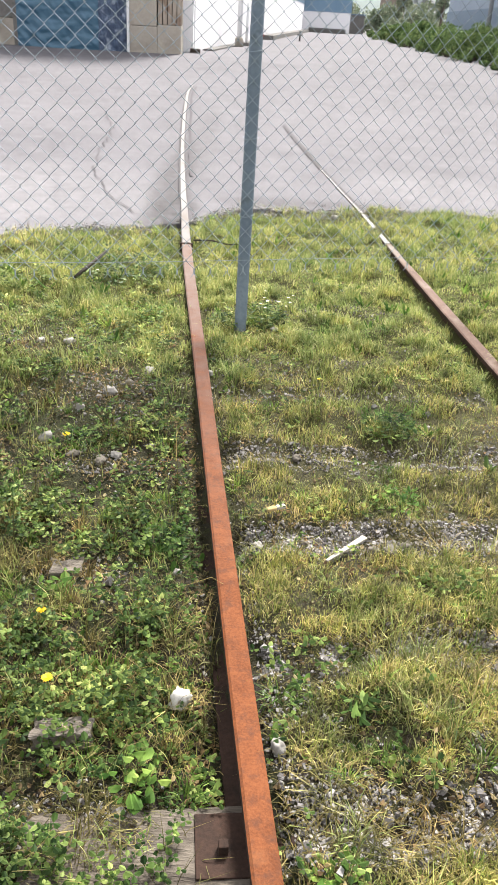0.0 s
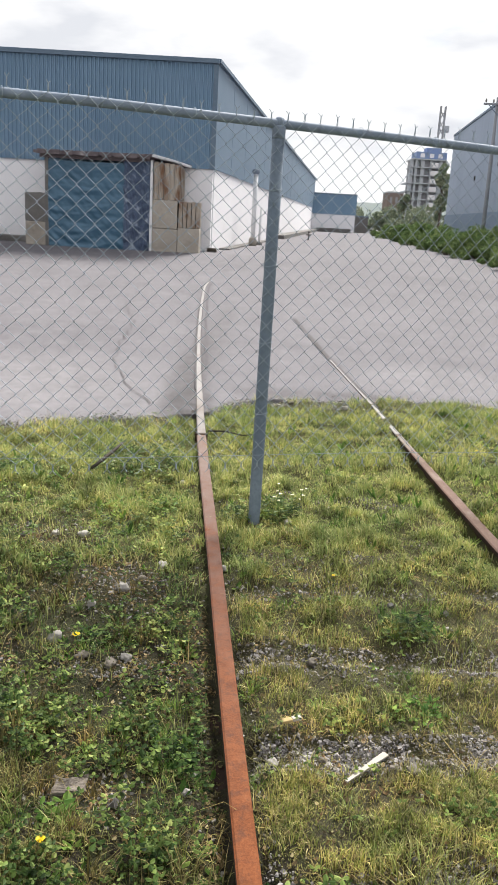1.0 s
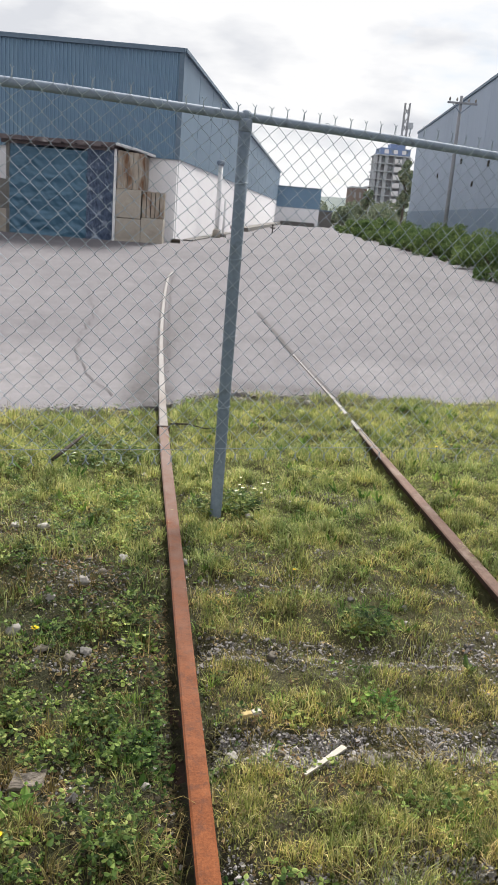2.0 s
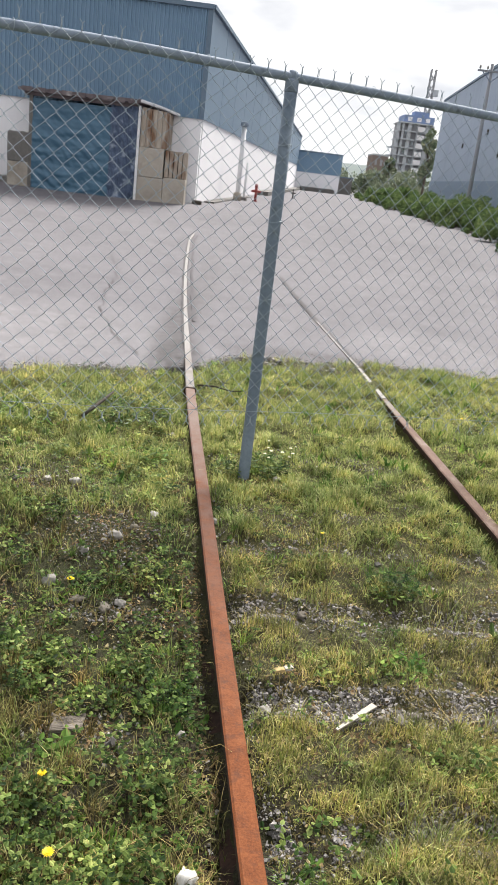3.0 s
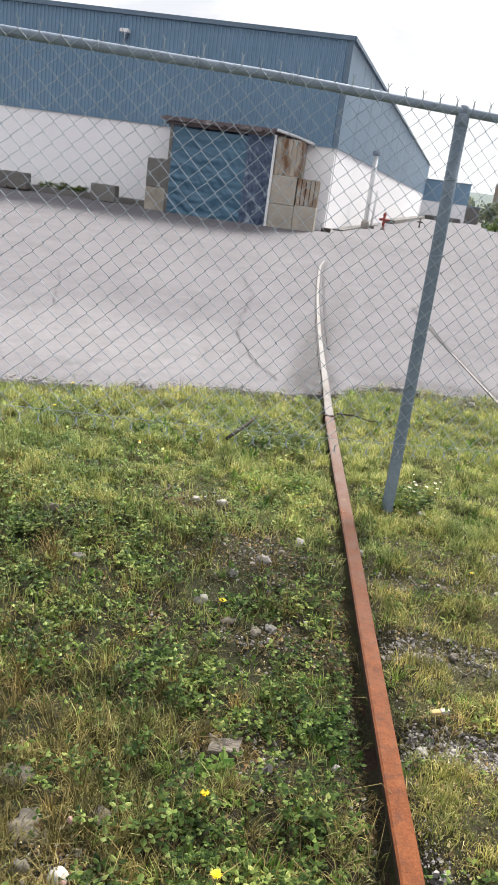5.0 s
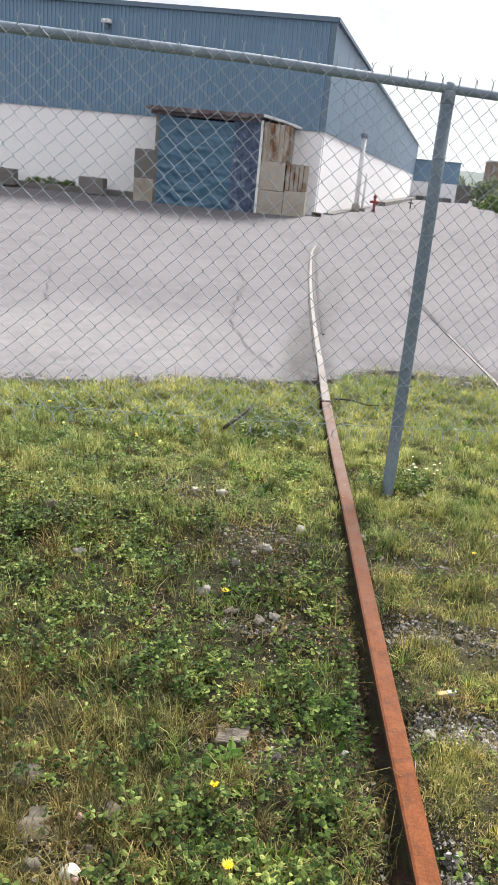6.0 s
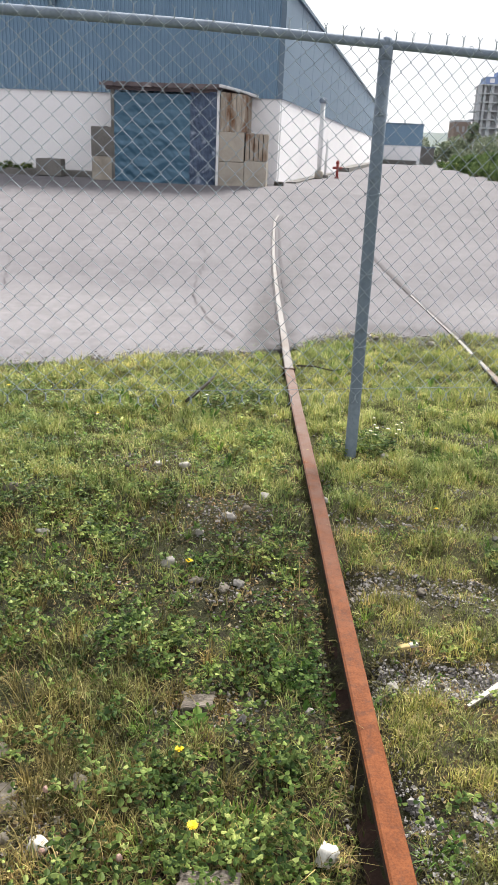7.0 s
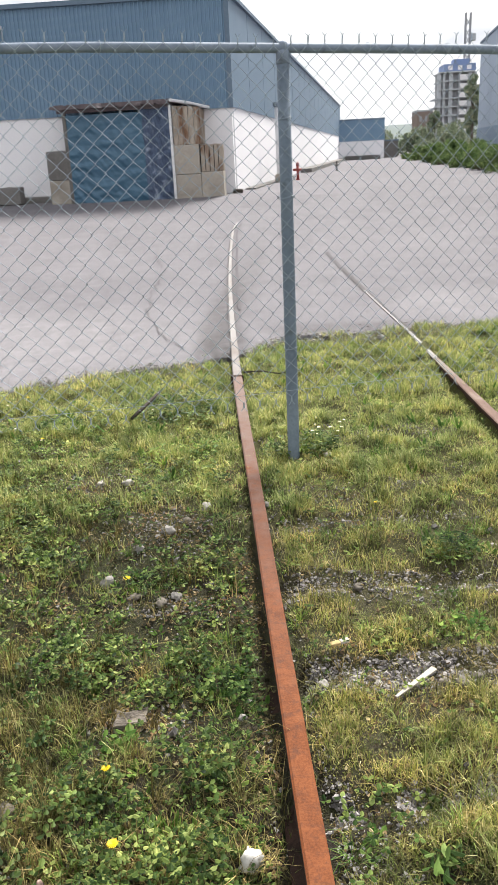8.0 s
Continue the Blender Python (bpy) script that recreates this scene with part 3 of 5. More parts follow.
fence = thing("chain_link_fence", "galvanised chain-link fence with a round post between the rails", "fence")
UPRIGHT = Vector((0.008, 0.158, 2.12)).normalized()
ALONG = Vector((math.cos(radians(FENCE_TURN)), math.sin(radians(FENCE_TURN)), 0.0))
ALONG = (ALONG - UPRIGHT * ALONG.dot(UPRIGHT)).normalized()
ACROSS = ALONG.cross(UPRIGHT).normalized()     # towards the track side
if ACROSS.y > 0:
    ACROSS = -ACROSS
FOOT = Vector((0.036, 4.405, 0.046))


def on_fence(s, h, d=0.0):
    """A point of the fence: s along it, h up the post from the ground, d towards the track."""
    return FOOT + ALONG * s + UPRIGHT * h + ACROSS * d


RAIL_H = 2.105
post = part("post", tube_bm([on_fence(0, h) for h in (-0.25, 0.0, 0.7, 1.4, RAIL_H - 0.022)], 0.0325, 20), M_GALV_SHADED, fence, "galvanised round post, shade put into its colour", True)
bm = tube_bm([on_fence(0, RAIL_H + h) for h in (-0.075, -0.07, -0.02, -0.012)], [0.033, 0.0342, 0.0342, 0.031], 20)
tube(bm, [on_fence(0, RAIL_H + h) for h in (-0.02, 0.01, 0.024, 0.031, 0.034)], [0.028, 0.028, 0.024, 0.014, 0.004], 16)
cap = new("post_cap", mesh_of(bm, "post_cap", M_GALV, True))
cap.parent = post
tagged(cap, "loop cap that carries the top rail")
def sag(s):
    """The top rail droops a little past the middle of its span."""
    return 0.008 * math.sin(s * 1.3) - 0.036 * (max(0.0, -s - 0.9) / 1.1) ** 1.2


part("top_rail", tube_bm([on_fence(s, RAIL_H + sag(s), 0.0) for s in np.linspace(-3.0, 3.0, 25)], 0.0235, 16), M_GALV, fence, "galvanised tube", True)
MESH_LOW, STEP, WIRE = 0.36, 0.0452, 0.0021
part("tension_wire", tube_bm([on_fence(s, MESH_LOW + 0.035 + 0.006 * math.sin(2.1 * s), 0.044) for s in np.linspace(-3.0, 3.0, 50)], 0.0013, 5), M_WIRE, fence)


def chain_link():
    """Interlocked zigzag wires with barbed ends above and below."""
    rnd = np.random.default_rng(5)
    wires = int(6.0 / STEP)
    rows = int((RAIL_H + 0.045 - MESH_LOW) / STEP) + 1
    F, A, U, C = (np.array(v) for v in (FOOT, ALONG, UPRIGHT, ACROSS))
    verts, faces, base = [], [], 0
    for i in range(wires):
        s0 = -3.0 + i * STEP
        k = np.arange(rows)
        s = s0 + STEP * ((k + i) % 2) + rnd.normal(0, 0.0012, rows)
        h = MESH_LOW + k * STEP
        h = h + sag(s0) * k / rows + 0.010 * np.sin(s0 * 2.3 + k * 0.13) + 0.006 * np.sin(s0 * 7.1)
        d = 0.040 + 0.003 * np.where((k + i) % 2 == 0, 1, -1)
        bow = 0.010 * np.sin(s0 * 1.7 + 1) * np.sin(k / rows * math.pi)
        d = d + bow * (abs(s0) > 0.12)
        # each knuckle is a short rounded hook round its neighbour
        turn = np.where((k + i) % 2 == 0, -1.0, 1.0)
        s = np.stack([s - 0.001 * turn, s + 0.003 * turn, s - 0.001 * turn], 1).ravel()
        h = np.stack([h - 0.0042, h, h + 0.0042], 1).ravel()
        d = np.stack([d - 0.003, d + 0.004 * turn, d + 0.003], 1).ravel()
        # barbs: two wires run up together from the last knuckle and splay into a Y
        e = 1 if (rows - 1 + i) % 2 else -1
        f = 1 if i % 2 else -1
        top_h, low_h, top_s, low_s = h[-1], h[0], s[-1], s[0]
        splay = rnd.uniform(0.011, 0.018)
        s = np.concatenate([[low_s - 0.015 * f, low_s], s, [top_s + 0.0012 * e, top_s + 0.0012 * e, top_s + splay * e]])
        h = np.concatenate([[low_h - 0.04, low_h - 0.022], h, [top_h + 0.012, top_h + 0.026, top_h + 0.043 + rnd.uniform(-0.005, 0.004)]])
        d = np.concatenate([[d[0], d[0]], d, [d[-1], d[-1], d[-1] + rnd.uniform(-0.006, 0.008)]])
        p = F + s[:, None] * A + h[:, None] * U + d[:, None] * C
        n = len(p)
        ring = np.stack([p + WIRE * A, p + WIRE * C, p - WIRE * A, p - WIRE * C], 1)
        idx = base + np.arange(n * 4).reshape(n, 4)
        verts.append(ring.reshape(-1, 3))
        for q in range(4):
            faces.append(np.stack([idx[:-1, q], idx[:-1, (q + 1) % 4], idx[1:, (q + 1) % 4], idx[1:, q]], -1))
        base += n * 4
    return arrays_mesh("mesh_fabric", np.concatenate(verts), [np.concatenate(faces)], M_WIRE, True)


fabric = new("mesh_fabric", chain_link())
fabric.parent = fence
tagged(fabric, "diamond wire mesh with barbed ends", kind="stuff")
for h in (0.62, 1.0, 1.4, 1.78):
    part("tie_wire", tube_bm([on_fence(0.038 * math.cos(a), h + 0.006 * math.sin(2 * a), 0.041 * math.sin(a)) for a in np.linspace(0, 2 * math.pi, 15)], 0.0018, 5), M_WIRE, fence)
for s in np.arange(-2.7, 2.8, 0.45):
    part("tie_wire", tube_bm([on_fence(s + 0.004 * math.sin(a), RAIL_H + sag(s) + 0.027 * math.cos(a), 0.008 + 0.032 * math.sin(a)) for a in np.linspace(0, 2 * math.pi, 13)], 0.0018, 5), M_WIRE, fence)


# ---------------- the long blue and white warehouse ----------------
BASE = 0.72
SIDE = Vector((0.0965, 1.0, 0.0)).normalized()
CORNER = Vector((-1.5, 22.0, 0.0))
DEPTH, LENGTH, BAND, EAVE = 57.0, 27.0, 2.87, 5.30
warehouse = thing("warehouse", "long warehouse with a white block base and blue metal cladding above", "warehouse")


def prism(corners, z0, z1):
    bm = bmesh.new()
    lo = [bm.verts.new((x, y, z0)) for x, y in corners]
    hi = [bm.verts.new((x, y, z1)) for x, y in corners]
    n = len(corners)
    for i in range(n):
        bm.faces.new((lo[i], lo[(i + 1) % n], hi[(i + 1) % n], hi[i]))
    bm.faces.new(lo[::-1])
    bm.faces.new(hi)
    return bm


def side_point(d, out=0.0):
    """A point d along the side wall from the corner, out metres away from it."""
    return CORNER + SIDE * d + Vector((SIDE.y, -SIDE.x, 0)) * out


def side_slab(d0, d1, o0, o1, z0, z1):
    return prism([side_point(d0, o0).to_2d(), side_point(d0, o1).to_2d(), side_point(d1, o1).to_2d(), side_point(d1, o0).to_2d()], z0, z1)


XL = CORNER.x - LENGTH
part("front_base_wall", box_bm(XL, CORNER.x, 22.0, 22.3, BASE - 0.3, BAND), M_WHITE, warehouse, "white painted block wall")
part("side_base_wall", side_slab(0.3, DEPTH, -0.3, 0.0, BASE - 0.3, BAND), M_WHITE, warehouse, "white painted block wall")
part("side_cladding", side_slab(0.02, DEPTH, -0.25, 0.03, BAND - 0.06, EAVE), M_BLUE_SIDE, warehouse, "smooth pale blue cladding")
for d in np.arange(3.0, DEPTH, 3.0):
    part("seam", side_slab(d, d + 0.04, 0.03, 0.036, BAND - 0.06, EAVE), M_BLUE_SIDE, warehouse)


def ribbed_sheet():
    """One sheet of ribbed cladding, 1 m wide, ribs 0.1 m apart."""
    bm = bmesh.new()
    lines = []
    for k in range(10):
        for dx, dy in ((0.0, 0.0), (0.045, 0.0), (0.06, -0.028), (0.085, -0.028)):
            lines.append((k * 0.1 + dx, dy))
    lines.append((1.0, 0.0))
    lo = [bm.verts.new((x, y, BAND - 0.08)) for x, y in lines]
    hi = [bm.verts.new((x, y, EAVE - 0.02)) for x, y in lines]
    for a, b, c, d in zip(lo, lo[1:], hi[1:], hi):
        bm.faces.new((a, b, c, d))
    return mesh_of(bm, "cladding_sheet", M_BLUE_RIB)


sheet = ribbed_sheet()
for k in range(int(LENGTH)):
    ob = new("cladding_sheet", sheet)
    ob.parent = warehouse
    ob.location = (CORNER.x - 1 - k, 21.965 + 0.002 * (k % 2), 0)
part("backing_wall", box_bm(XL, CORNER.x, 21.99, 22.2, BAND, EAVE - 0.03), M_BLUE_RIB, warehouse)
part("roof_trim", box_bm(XL, CORNER.x + 0.06, 21.88, 22.3, EAVE - 0.03, EAVE + 0.08, bevel=0.01), M_TRIM, warehouse, "blue metal eaves trim")
part("roof_trim", side_slab(0.0, DEPTH, -0.3, 0.10, EAVE, EAVE + 0.09), M_TRIM, warehouse, "blue metal verge trim")
part("corner_trim", box_bm(CORNER.x - 0.07, CORNER.x + 0.05, 21.93, 22.02, BAND - 0.08, EAVE), M_TRIM, warehouse)
part("roof", prism([(XL, 22.3), (CORNER.x - 0.3, 22.3), side_point(DEPTH, -0.3).to_2d(), (XL, 79.0)], EAVE - 0.05, EAVE + 0.05), M_CONCRETE_DARK, warehouse)
part("rear_wall", prism([side_point(DEPTH - 0.3, 0).to_2d(), side_point(DEPTH, 0).to_2d(), (XL, 79.3), (XL, 79.0)], BASE - 0.3, EAVE), M_WHITE, warehouse)
part("end_wall", box_bm(XL - 0.3, XL, 22.0, 79.3, BASE - 0.3, EAVE), M_WHITE, warehouse)
vent = part("wall_lamp", box_bm(-7.26, -7.02, 21.74, 21.93, 4.84, 4.93, bevel=0.02), M_WHITE_METAL, warehouse, "small grey floodlight on the cladding")
part("wall_bracket", box_bm(-7.18, -7.10, 21.85, 21.97, 4.72, 4.84), M_TRIM, warehouse)

# low kerb and bumpers along the front wall
tagged(new("kerb", mesh_of(box_bm(XL, -6.1, 21.55, 21.99, BASE - 0.2, 0.90, bevel=0.03), "kerb", M_CONCRETE_DARK)), "dark stained kerb along the white wall", "kerb", kind="structure")


def concrete_block(x0, x1, y0, y1, z0, z1, material, label, turn=0.0, group="stacked blocks"):
    ob = thing("concrete_block", label, "concrete block", group, at=((x0 + x1) / 2, (y0 + y1) / 2, z0), turn=turn)
    w, d = (x1 - x0) / 2, (y1 - y0) / 2
    bm = box_bm(-w, w, -d, d, 0, z1 - z0 - 0.006, bevel=0.022)
    part("body", bm, material, ob)
    part("lifting_loop", tube_bm([(-0.06, 0, z1 - z0 - 0.02), (-0.05, 0, z1 - z0 + 0.001), (0.05, 0, z1 - z0 + 0.001), (0.06, 0, z1 - z0 - 0.02)], 0.008, 6), M_DARK_RUST_SHADE, ob)
    return ob


concrete_block(-10.0, -9.28, 21.2, 21.54, 0.76, 1.19, M_CONCRETE_DARK, "dark concrete bumper block in front of the white wall", 3, "bumper blocks")
concrete_block(-7.54, -6.88, 21.2, 21.54, 0.76, 1.18, M_CONCRETE_DARK, "dark concrete bumper block in front of the white wall", -2, "bumper blocks")
concrete_block(-6.03, -5.42, 20.95, 21.55, 0.72, 1.29, M_CONCRETE, "stained grey concrete block beside the tarp", 0)
concrete_block(-6.04, -5.44, 20.95, 21.55, 1.29, 1.98, M_CONCRETE_DARK, "dark stained concrete block stacked beside the tarp", 1)
concrete_block(-2.88, -2.25, 20.92, 21.5, 0.69, 1.29, M_CONCRETE, "beige concrete block at the foot of the shelter", 0)
concrete_block(-2.89, -2.26, 20.92, 21.5, 1.29, 1.97, M_CONCRETE, "beige concrete block stacked under the shelter roof", 0)
concrete_block(-2.247, -1.70, 20.93, 21.5, 0.70, 1.33, M_CONCRETE, "beige concrete block next to the shelter", 0)

hose = thing("hose", "black rubber hose lying beside the bumper block", "hose", at=(-9.5, 20.98, 0.75))
part("pipe", tube_bm([(-0.22, 0.06, 0.05), (-0.1, -0.05, 0.03), (0.1, -0.02, 0.025), (0.28, 0.06, 0.03), (0.42, 0.02, 0.07)], 0.024, 8), M_TWIG, hose, "", True)

# slatted crate on the last block
crate = thing("crate", "slatted timber crate with dark gaps on a concrete block", "crate", at=(-1.975, 21.2, 1.328), turn=2)
# filled box, coloured dark for the shade seen between the slats
part("crate_body", box_bm(-0.25, 0.25, -0.22, 0.24, 0.0, 0.61), M_TWIG, crate, "solid dark box for the shaded inside")
for k in range(5):
    x = -0.26 + 0.108 * k
    part("slat", box_bm(x, x + 0.09, -0.25, -0.222, 0.004, 0.62 + 0.012 * (k % 2), bevel=0.005), M_WOOD, crate)
for k in range(4):
    y = -0.21 + 0.115 * k
    part("slat", box_bm(0.252, 0.275, y, y + 0.08, 0.004, 0.62, bevel=0.005), M_WOOD, crate)

# ---------------- loading shelter closed with a tarp ----------------
shelter = thing("loading_shelter", "lean-to loading shelter closed with a blue tarp", "shelter", at=(-4.2, 20.95, BASE - 0.02))


def tarp(x0, x1, z0, z1, material, seed, name, label):
    bm = bmesh.new()
    nx, nz = 80, 80
    grid = []
    for j in range(nz + 1):
        row = []
        for i in range(nx + 1):
            u, v = i / nx, j / nz
            x, z = x0 + (x1 - x0) * u, z0 + (z1 - z0) * v
            d = 0.03 * noise.noise((u * 3 + seed, v * 2.1, 0.4)) + 0.010 * noise.noise((u * 16 + v * 9, v * 12 + seed, 1.3))
            d += 0.028 * (1 - v) ** 0.5 * abs(noise.noise((u * 3 - v * 6, v * 8, seed * 2.0))) + 0.006 * math.sin(46 * v + 5 * u + 3 * noise.noise((u * 3, v * 2, seed))) * (1 - v) ** 0.7
            d += 0.022 * abs(noise.noise((u * 6.0 + v * 9.0 + seed, v * 2.0 - u * 2.0, 3.0))) + 0.014 * abs(noise.noise((u * 1.6 + seed, v * 17, 6.0)))
            r1 = (u * 3.0 + v * 4.5 + 0.6 * noise.noise((u * 3, v * 3, seed))) * 2.2
            d += 0.022 * (1 - abs((r1 % 2.0) - 1.0)) ** 3 * (0.5 + noise.noise((u * 2, v * 2, seed + 3)))
            r2 = (v * 9 - u * 2.0 + 0.8 * noise.noise((u * 4, v * 2, seed + 1)))
            d += 0.018 * (1 - abs((r2 % 2.0) - 1.0)) ** 2
            edge = 0.02 * noise.noise((u * 8, v * 8, seed + 7)) * (v < 0.02)
            row.append(bm.verts.new((x, -1.5 * d + 0.02, z + edge)))
        grid.append(row)
    for a, b in zip(grid, grid[1:]):
        for p, q, r, s in zip(a, a[1:], b[1:], b):
            bm.faces.new((p, q, r, s))
    return part(name, bm, material, shelter, label, True)


tarp(-1.24, 0.62, -0.01, 2.06, M_TARP, 2.0, "tarp_panel", "teal-blue wrinkled tarpaulin")
tarp(0.60, 1.26, -0.01, 2.14, M_TARP_DARK, 5.0, "tarp_panel", "dark navy crumpled tarpaulin")
bm = bmesh.new()
box(bm, -1.32, -1.24, -0.04, 0.05, -0.03, 2.12)
part("post", bm, M_CONCRETE_DARK, shelter)
part("post", box_bm(1.265, 1.325, -0.075, -0.01, -0.03, 2.17, bevel=0.008), M_WHITE_METAL, shelter, "white painted door post")
part("header_beam", box_bm(-1.45, 1.35, -0.03, 0.10, 2.11, 2.20, bevel=0.01), M_BROWN, shelter, "stained timber header")
bm = bmesh.new()
outline = [(-1.55, -0.22, 2.19), (1.34, -0.22, 2.23), (2.16, 0.55, 2.06), (2.16, 1.03, 2.10), (-1.5, 1.03, 2.25)]
lo = [bm.verts.new(p) for p in outline]
hi = [bm.verts.new((x, y, z + 0.07)) for x, y, z in outline]
for i in range(5):
    bm.faces.new((lo[i], lo[(i + 1) % 5], hi[(i + 1) % 5], hi[i]))
bm.faces.new(lo[::-1])
bm.faces.new(hi)
part("roof_sheet", bm, M_BROWN, shelter, "rusted sheet roof with a pale torn edge")
for k in range(9):
    x = -1.45 + k * 0.31
    bm = box_bm(x, x + 0.24, -0.245, -0.225, 2.18 + 0.03 * noise.noise((k, 2, 1)), 2.285 + 0.03 * noise.noise((k, 5, 1)), bevel=0.004)
    part("fascia_board", bm, M_BROWN, shelter)
part("verge_board", tube_bm([(1.34, -0.24, 2.27), (1.75, 0.15, 2.20), (2.18, 0.56, 2.10)], 0.035, 6), M_WHITE_METAL, shelter, "pale flashing along the sloping edge")
for k in range(5):
    x = 1.34 + 0.128 * k
    part("wall_board", box_bm(x, x + 0.12, -0.01, 0.015, 1.27, 2.15 - 0.012 * k, bevel=0.004), M_WOOD, shelter, "brown stained board")
part("side_wall", box_bm(1.97, 2.0, 0.02, 1.02, 1.27, 2.08), M_WOOD, shelter, "brown stained board wall")

# ---------------- fittings along the side wall ----------------
downpipe = thing("vent_pipe", "tall white steel pipe with a round cap beside the wall", "pipe", at=(-0.5, 27.7, 0.74))
part("pipe", tube_bm([(0, 0, 0), (0, 0, 2.3)], 0.075, 14), M_WHITE_METAL, downpipe, "", True)
part("cap", tube_bm([(0, 0, 2.28), (0, 0, 2.33), (0, 0, 2.42), (0, 0, 2.45)], [0.09, 0.13, 0.12, 0.03], 14), M_GALV, downpipe, "grey cap", True)
part("base", tube_bm([(0, 0, 0), (0, 0, 0.25), (0, 0, 0.3)], [0.13, 0.13, 0.08], 14), M_CONCRETE, downpipe, "concrete footing", True)
thin = thing("bollard", "thin white painted steel post beside the vent pipe", "post", at=(-0.3, 28.7, 0.77))
part("pole", tube_bm([(0, 0, 0), (0.02, 0, 1.22)], 0.04, 10), M_WHITE_METAL, thin, "", True)
part("footing", tube_bm([(0, 0, -0.02), (0, 0, 0.1)], [0.14, 0.1], 10), M_CONCRETE_DARK, thin)


def standpipe(x, y, z, s, label, paint):
    ob = thing("standpipe", label, "standpipe", "standpipes along the wall", at=(x, y, z))
    part("stem", tube_bm([(0, 0, 0), (0, 0, 0.62 * s)], 0.055 * s, 12), paint, ob, "", True)
    part("bonnet", tube_bm([(0, 0, 0.58 * s), (0, 0, 0.66 * s), (0, 0, 0.72 * s)], [0.075 * s, 0.07 * s, 0.02 * s], 12), paint, ob, "", True)
    part("outlet", tube_bm([(-0.2 * s, 0, 0.42 * s), (0.2 * s, 0, 0.42 * s)], 0.05 * s, 10), paint, ob, "", True)
    part("flange", tube_bm([(0, 0, 0), (0, 0, 0.05 * s)], 0.1 * s, 12), paint, ob)


standpipe(0.1, 29.0, 0.775, 0.8, "red fire standpipe on the asphalt beside the wall", M_RED)
standpipe(1.9, 39.8, 0.775, 0.6, "dull grey standpipe further along the wall", M_CONCRETE_DARK)
drain = thing("drain_outlet", "black drain pipe end at the foot of the wall corner", "drain pipe", at=(-1.42, 21.7, 0.745))
part("pipe_end", tube_bm([(-0.12, 0, 0.06), (0.12, 0, 0.06)], 0.055, 12), M_TWIG, drain, "", True)
part("cradle", box_bm(-0.1, 0.1, -0.06, 0.06, -0.01, 0.03), M_CONCRETE_DARK, drain)
tagged(new("kerb", mesh_of(side_slab(17.0, DEPTH, 0.1, 0.6, 0.6, 0.95), "kerb", M_CONCRETE_DARK)), "grey kerb along the side wall", "kerb", kind="structure")
tagged(new("kerb", mesh_of(side_slab(1.2, 12.0, 0.06, 0.35, 0.6, 0.81), "kerb", M_CONCRETE_DARK)), "low worn kerb along the white wall", "kerb", kind="structure")

# ---------------- annex at the end of the yard ----------------
annex = thing("annex", "low blue and white annex at the end of the yard", "building", at=(0, 0, 0))
part("base_wall", box_bm(3.6, 7.75, 77.2, 95, 0.5, 2.37), M_WHITE, annex, "white painted wall")
part("cladding", box_bm(3.6, 7.8, 77.15, 95, 2.33, 4.05), M_BLUE_RIB, annex, "dark blue cladding")
part("roof_trim", box_bm(3.6, 7.85, 77.08, 95, 4.05, 4.16), M_TRIM, annex)
# the dark box stands for the dock's shadow at the wall foot
part("loading_dock", box_bm(4.3, 7.3, 75.6, 77.1, 0.6, 1.12, bevel=0.03), M_CONCRETE_DARK, annex, "concrete dock, its shadow put into the dark colour")
shed = thing("shed", "small grey shed beyond the annex", "shed", at=(8.6, 82, 0.76))
part("walls", box_bm(-0.7, 0.9, 0, 3, 0, 1.5), M_CONCRETE_DARK, shed)
part("roof", prism([(-0.8, -0.1), (1.0, -0.1), (1.0, 3.1), (-0.8, 3.1)], 1.5, 1.6), M_TRIM, shed)

# ---------------- grey building across the yard ----------------
hall = thing("grey_hall", "tall plain grey clad hall behind the bushes", "building")
RS = Vector((0.082, 1.0, 0)).normalized()


def hall_slab(d0, d1, o0, o1, z0, z1):
    c = Vector((7.9, 18.0, 0))
    out = Vector((-RS.y, RS.x, 0))
    return prism([(c + RS * a + out * b).to_2d() for a, b in ((d0, o0), (d0, o1), (d1, o1), (d1, o0))], z0, z1)


part("base_wall", hall_slab(0, 34.0, -0.3, 0.05, 0.5, 2.45), M_GREY_BASE, hall, "slate-blue base wall")
part("side_cladding", hall_slab(0, 34.0, -0.3, 0.0, 2.45, 6.95), M_GREY_WALL, hall, "pale grey cladding")
part("gable_wall", hall_slab(33.7, 34.0, -16, -0.3, 0.5, 6.95), M_GREY_WALL, hall)
part("front_wall", hall_slab(0, 0.3, -16, -0.3, 0.5, 6.95), M_GREY_WALL, hall)
part("far_wall", hall_slab(0, 34.0, -16.3, -16, 0.5, 6.95), M_GREY_WALL, hall)
part("roof", hall_slab(0, 34.0, -16.2, 0.06, 6.95, 7.05), M_TRIM, hall)
for d, z in ((9.0, 4.6), (12.5, 3.9), (18.0, 4.3), (24.0, 4.0), (15.0, 3.3)):
    part("wall_vent", hall_slab(d, d + 0.16, 0.0, 0.05, z, z + 0.2), M_TWIG, hall, "small dark vent")
for d in np.arange(2.0, 34.0, 4.0):
    part("seam", hall_slab(d, d + 0.02, 0.0, 0.004, 2.45, 6.95), M_GREY_WALL, hall)

pole = thing("utility_pole", "hazy weathered timber utility pole with a crossarm", "utility pole", at=(7.52, 30.0, 0.7))
part("shaft", tube_bm([(0.03, 0, 0), (0.0, 0, 3), (-0.03, 0, 5.35)], [0.075, 0.065, 0.05], 12), M_POLE_WOOD, pole, "", True)
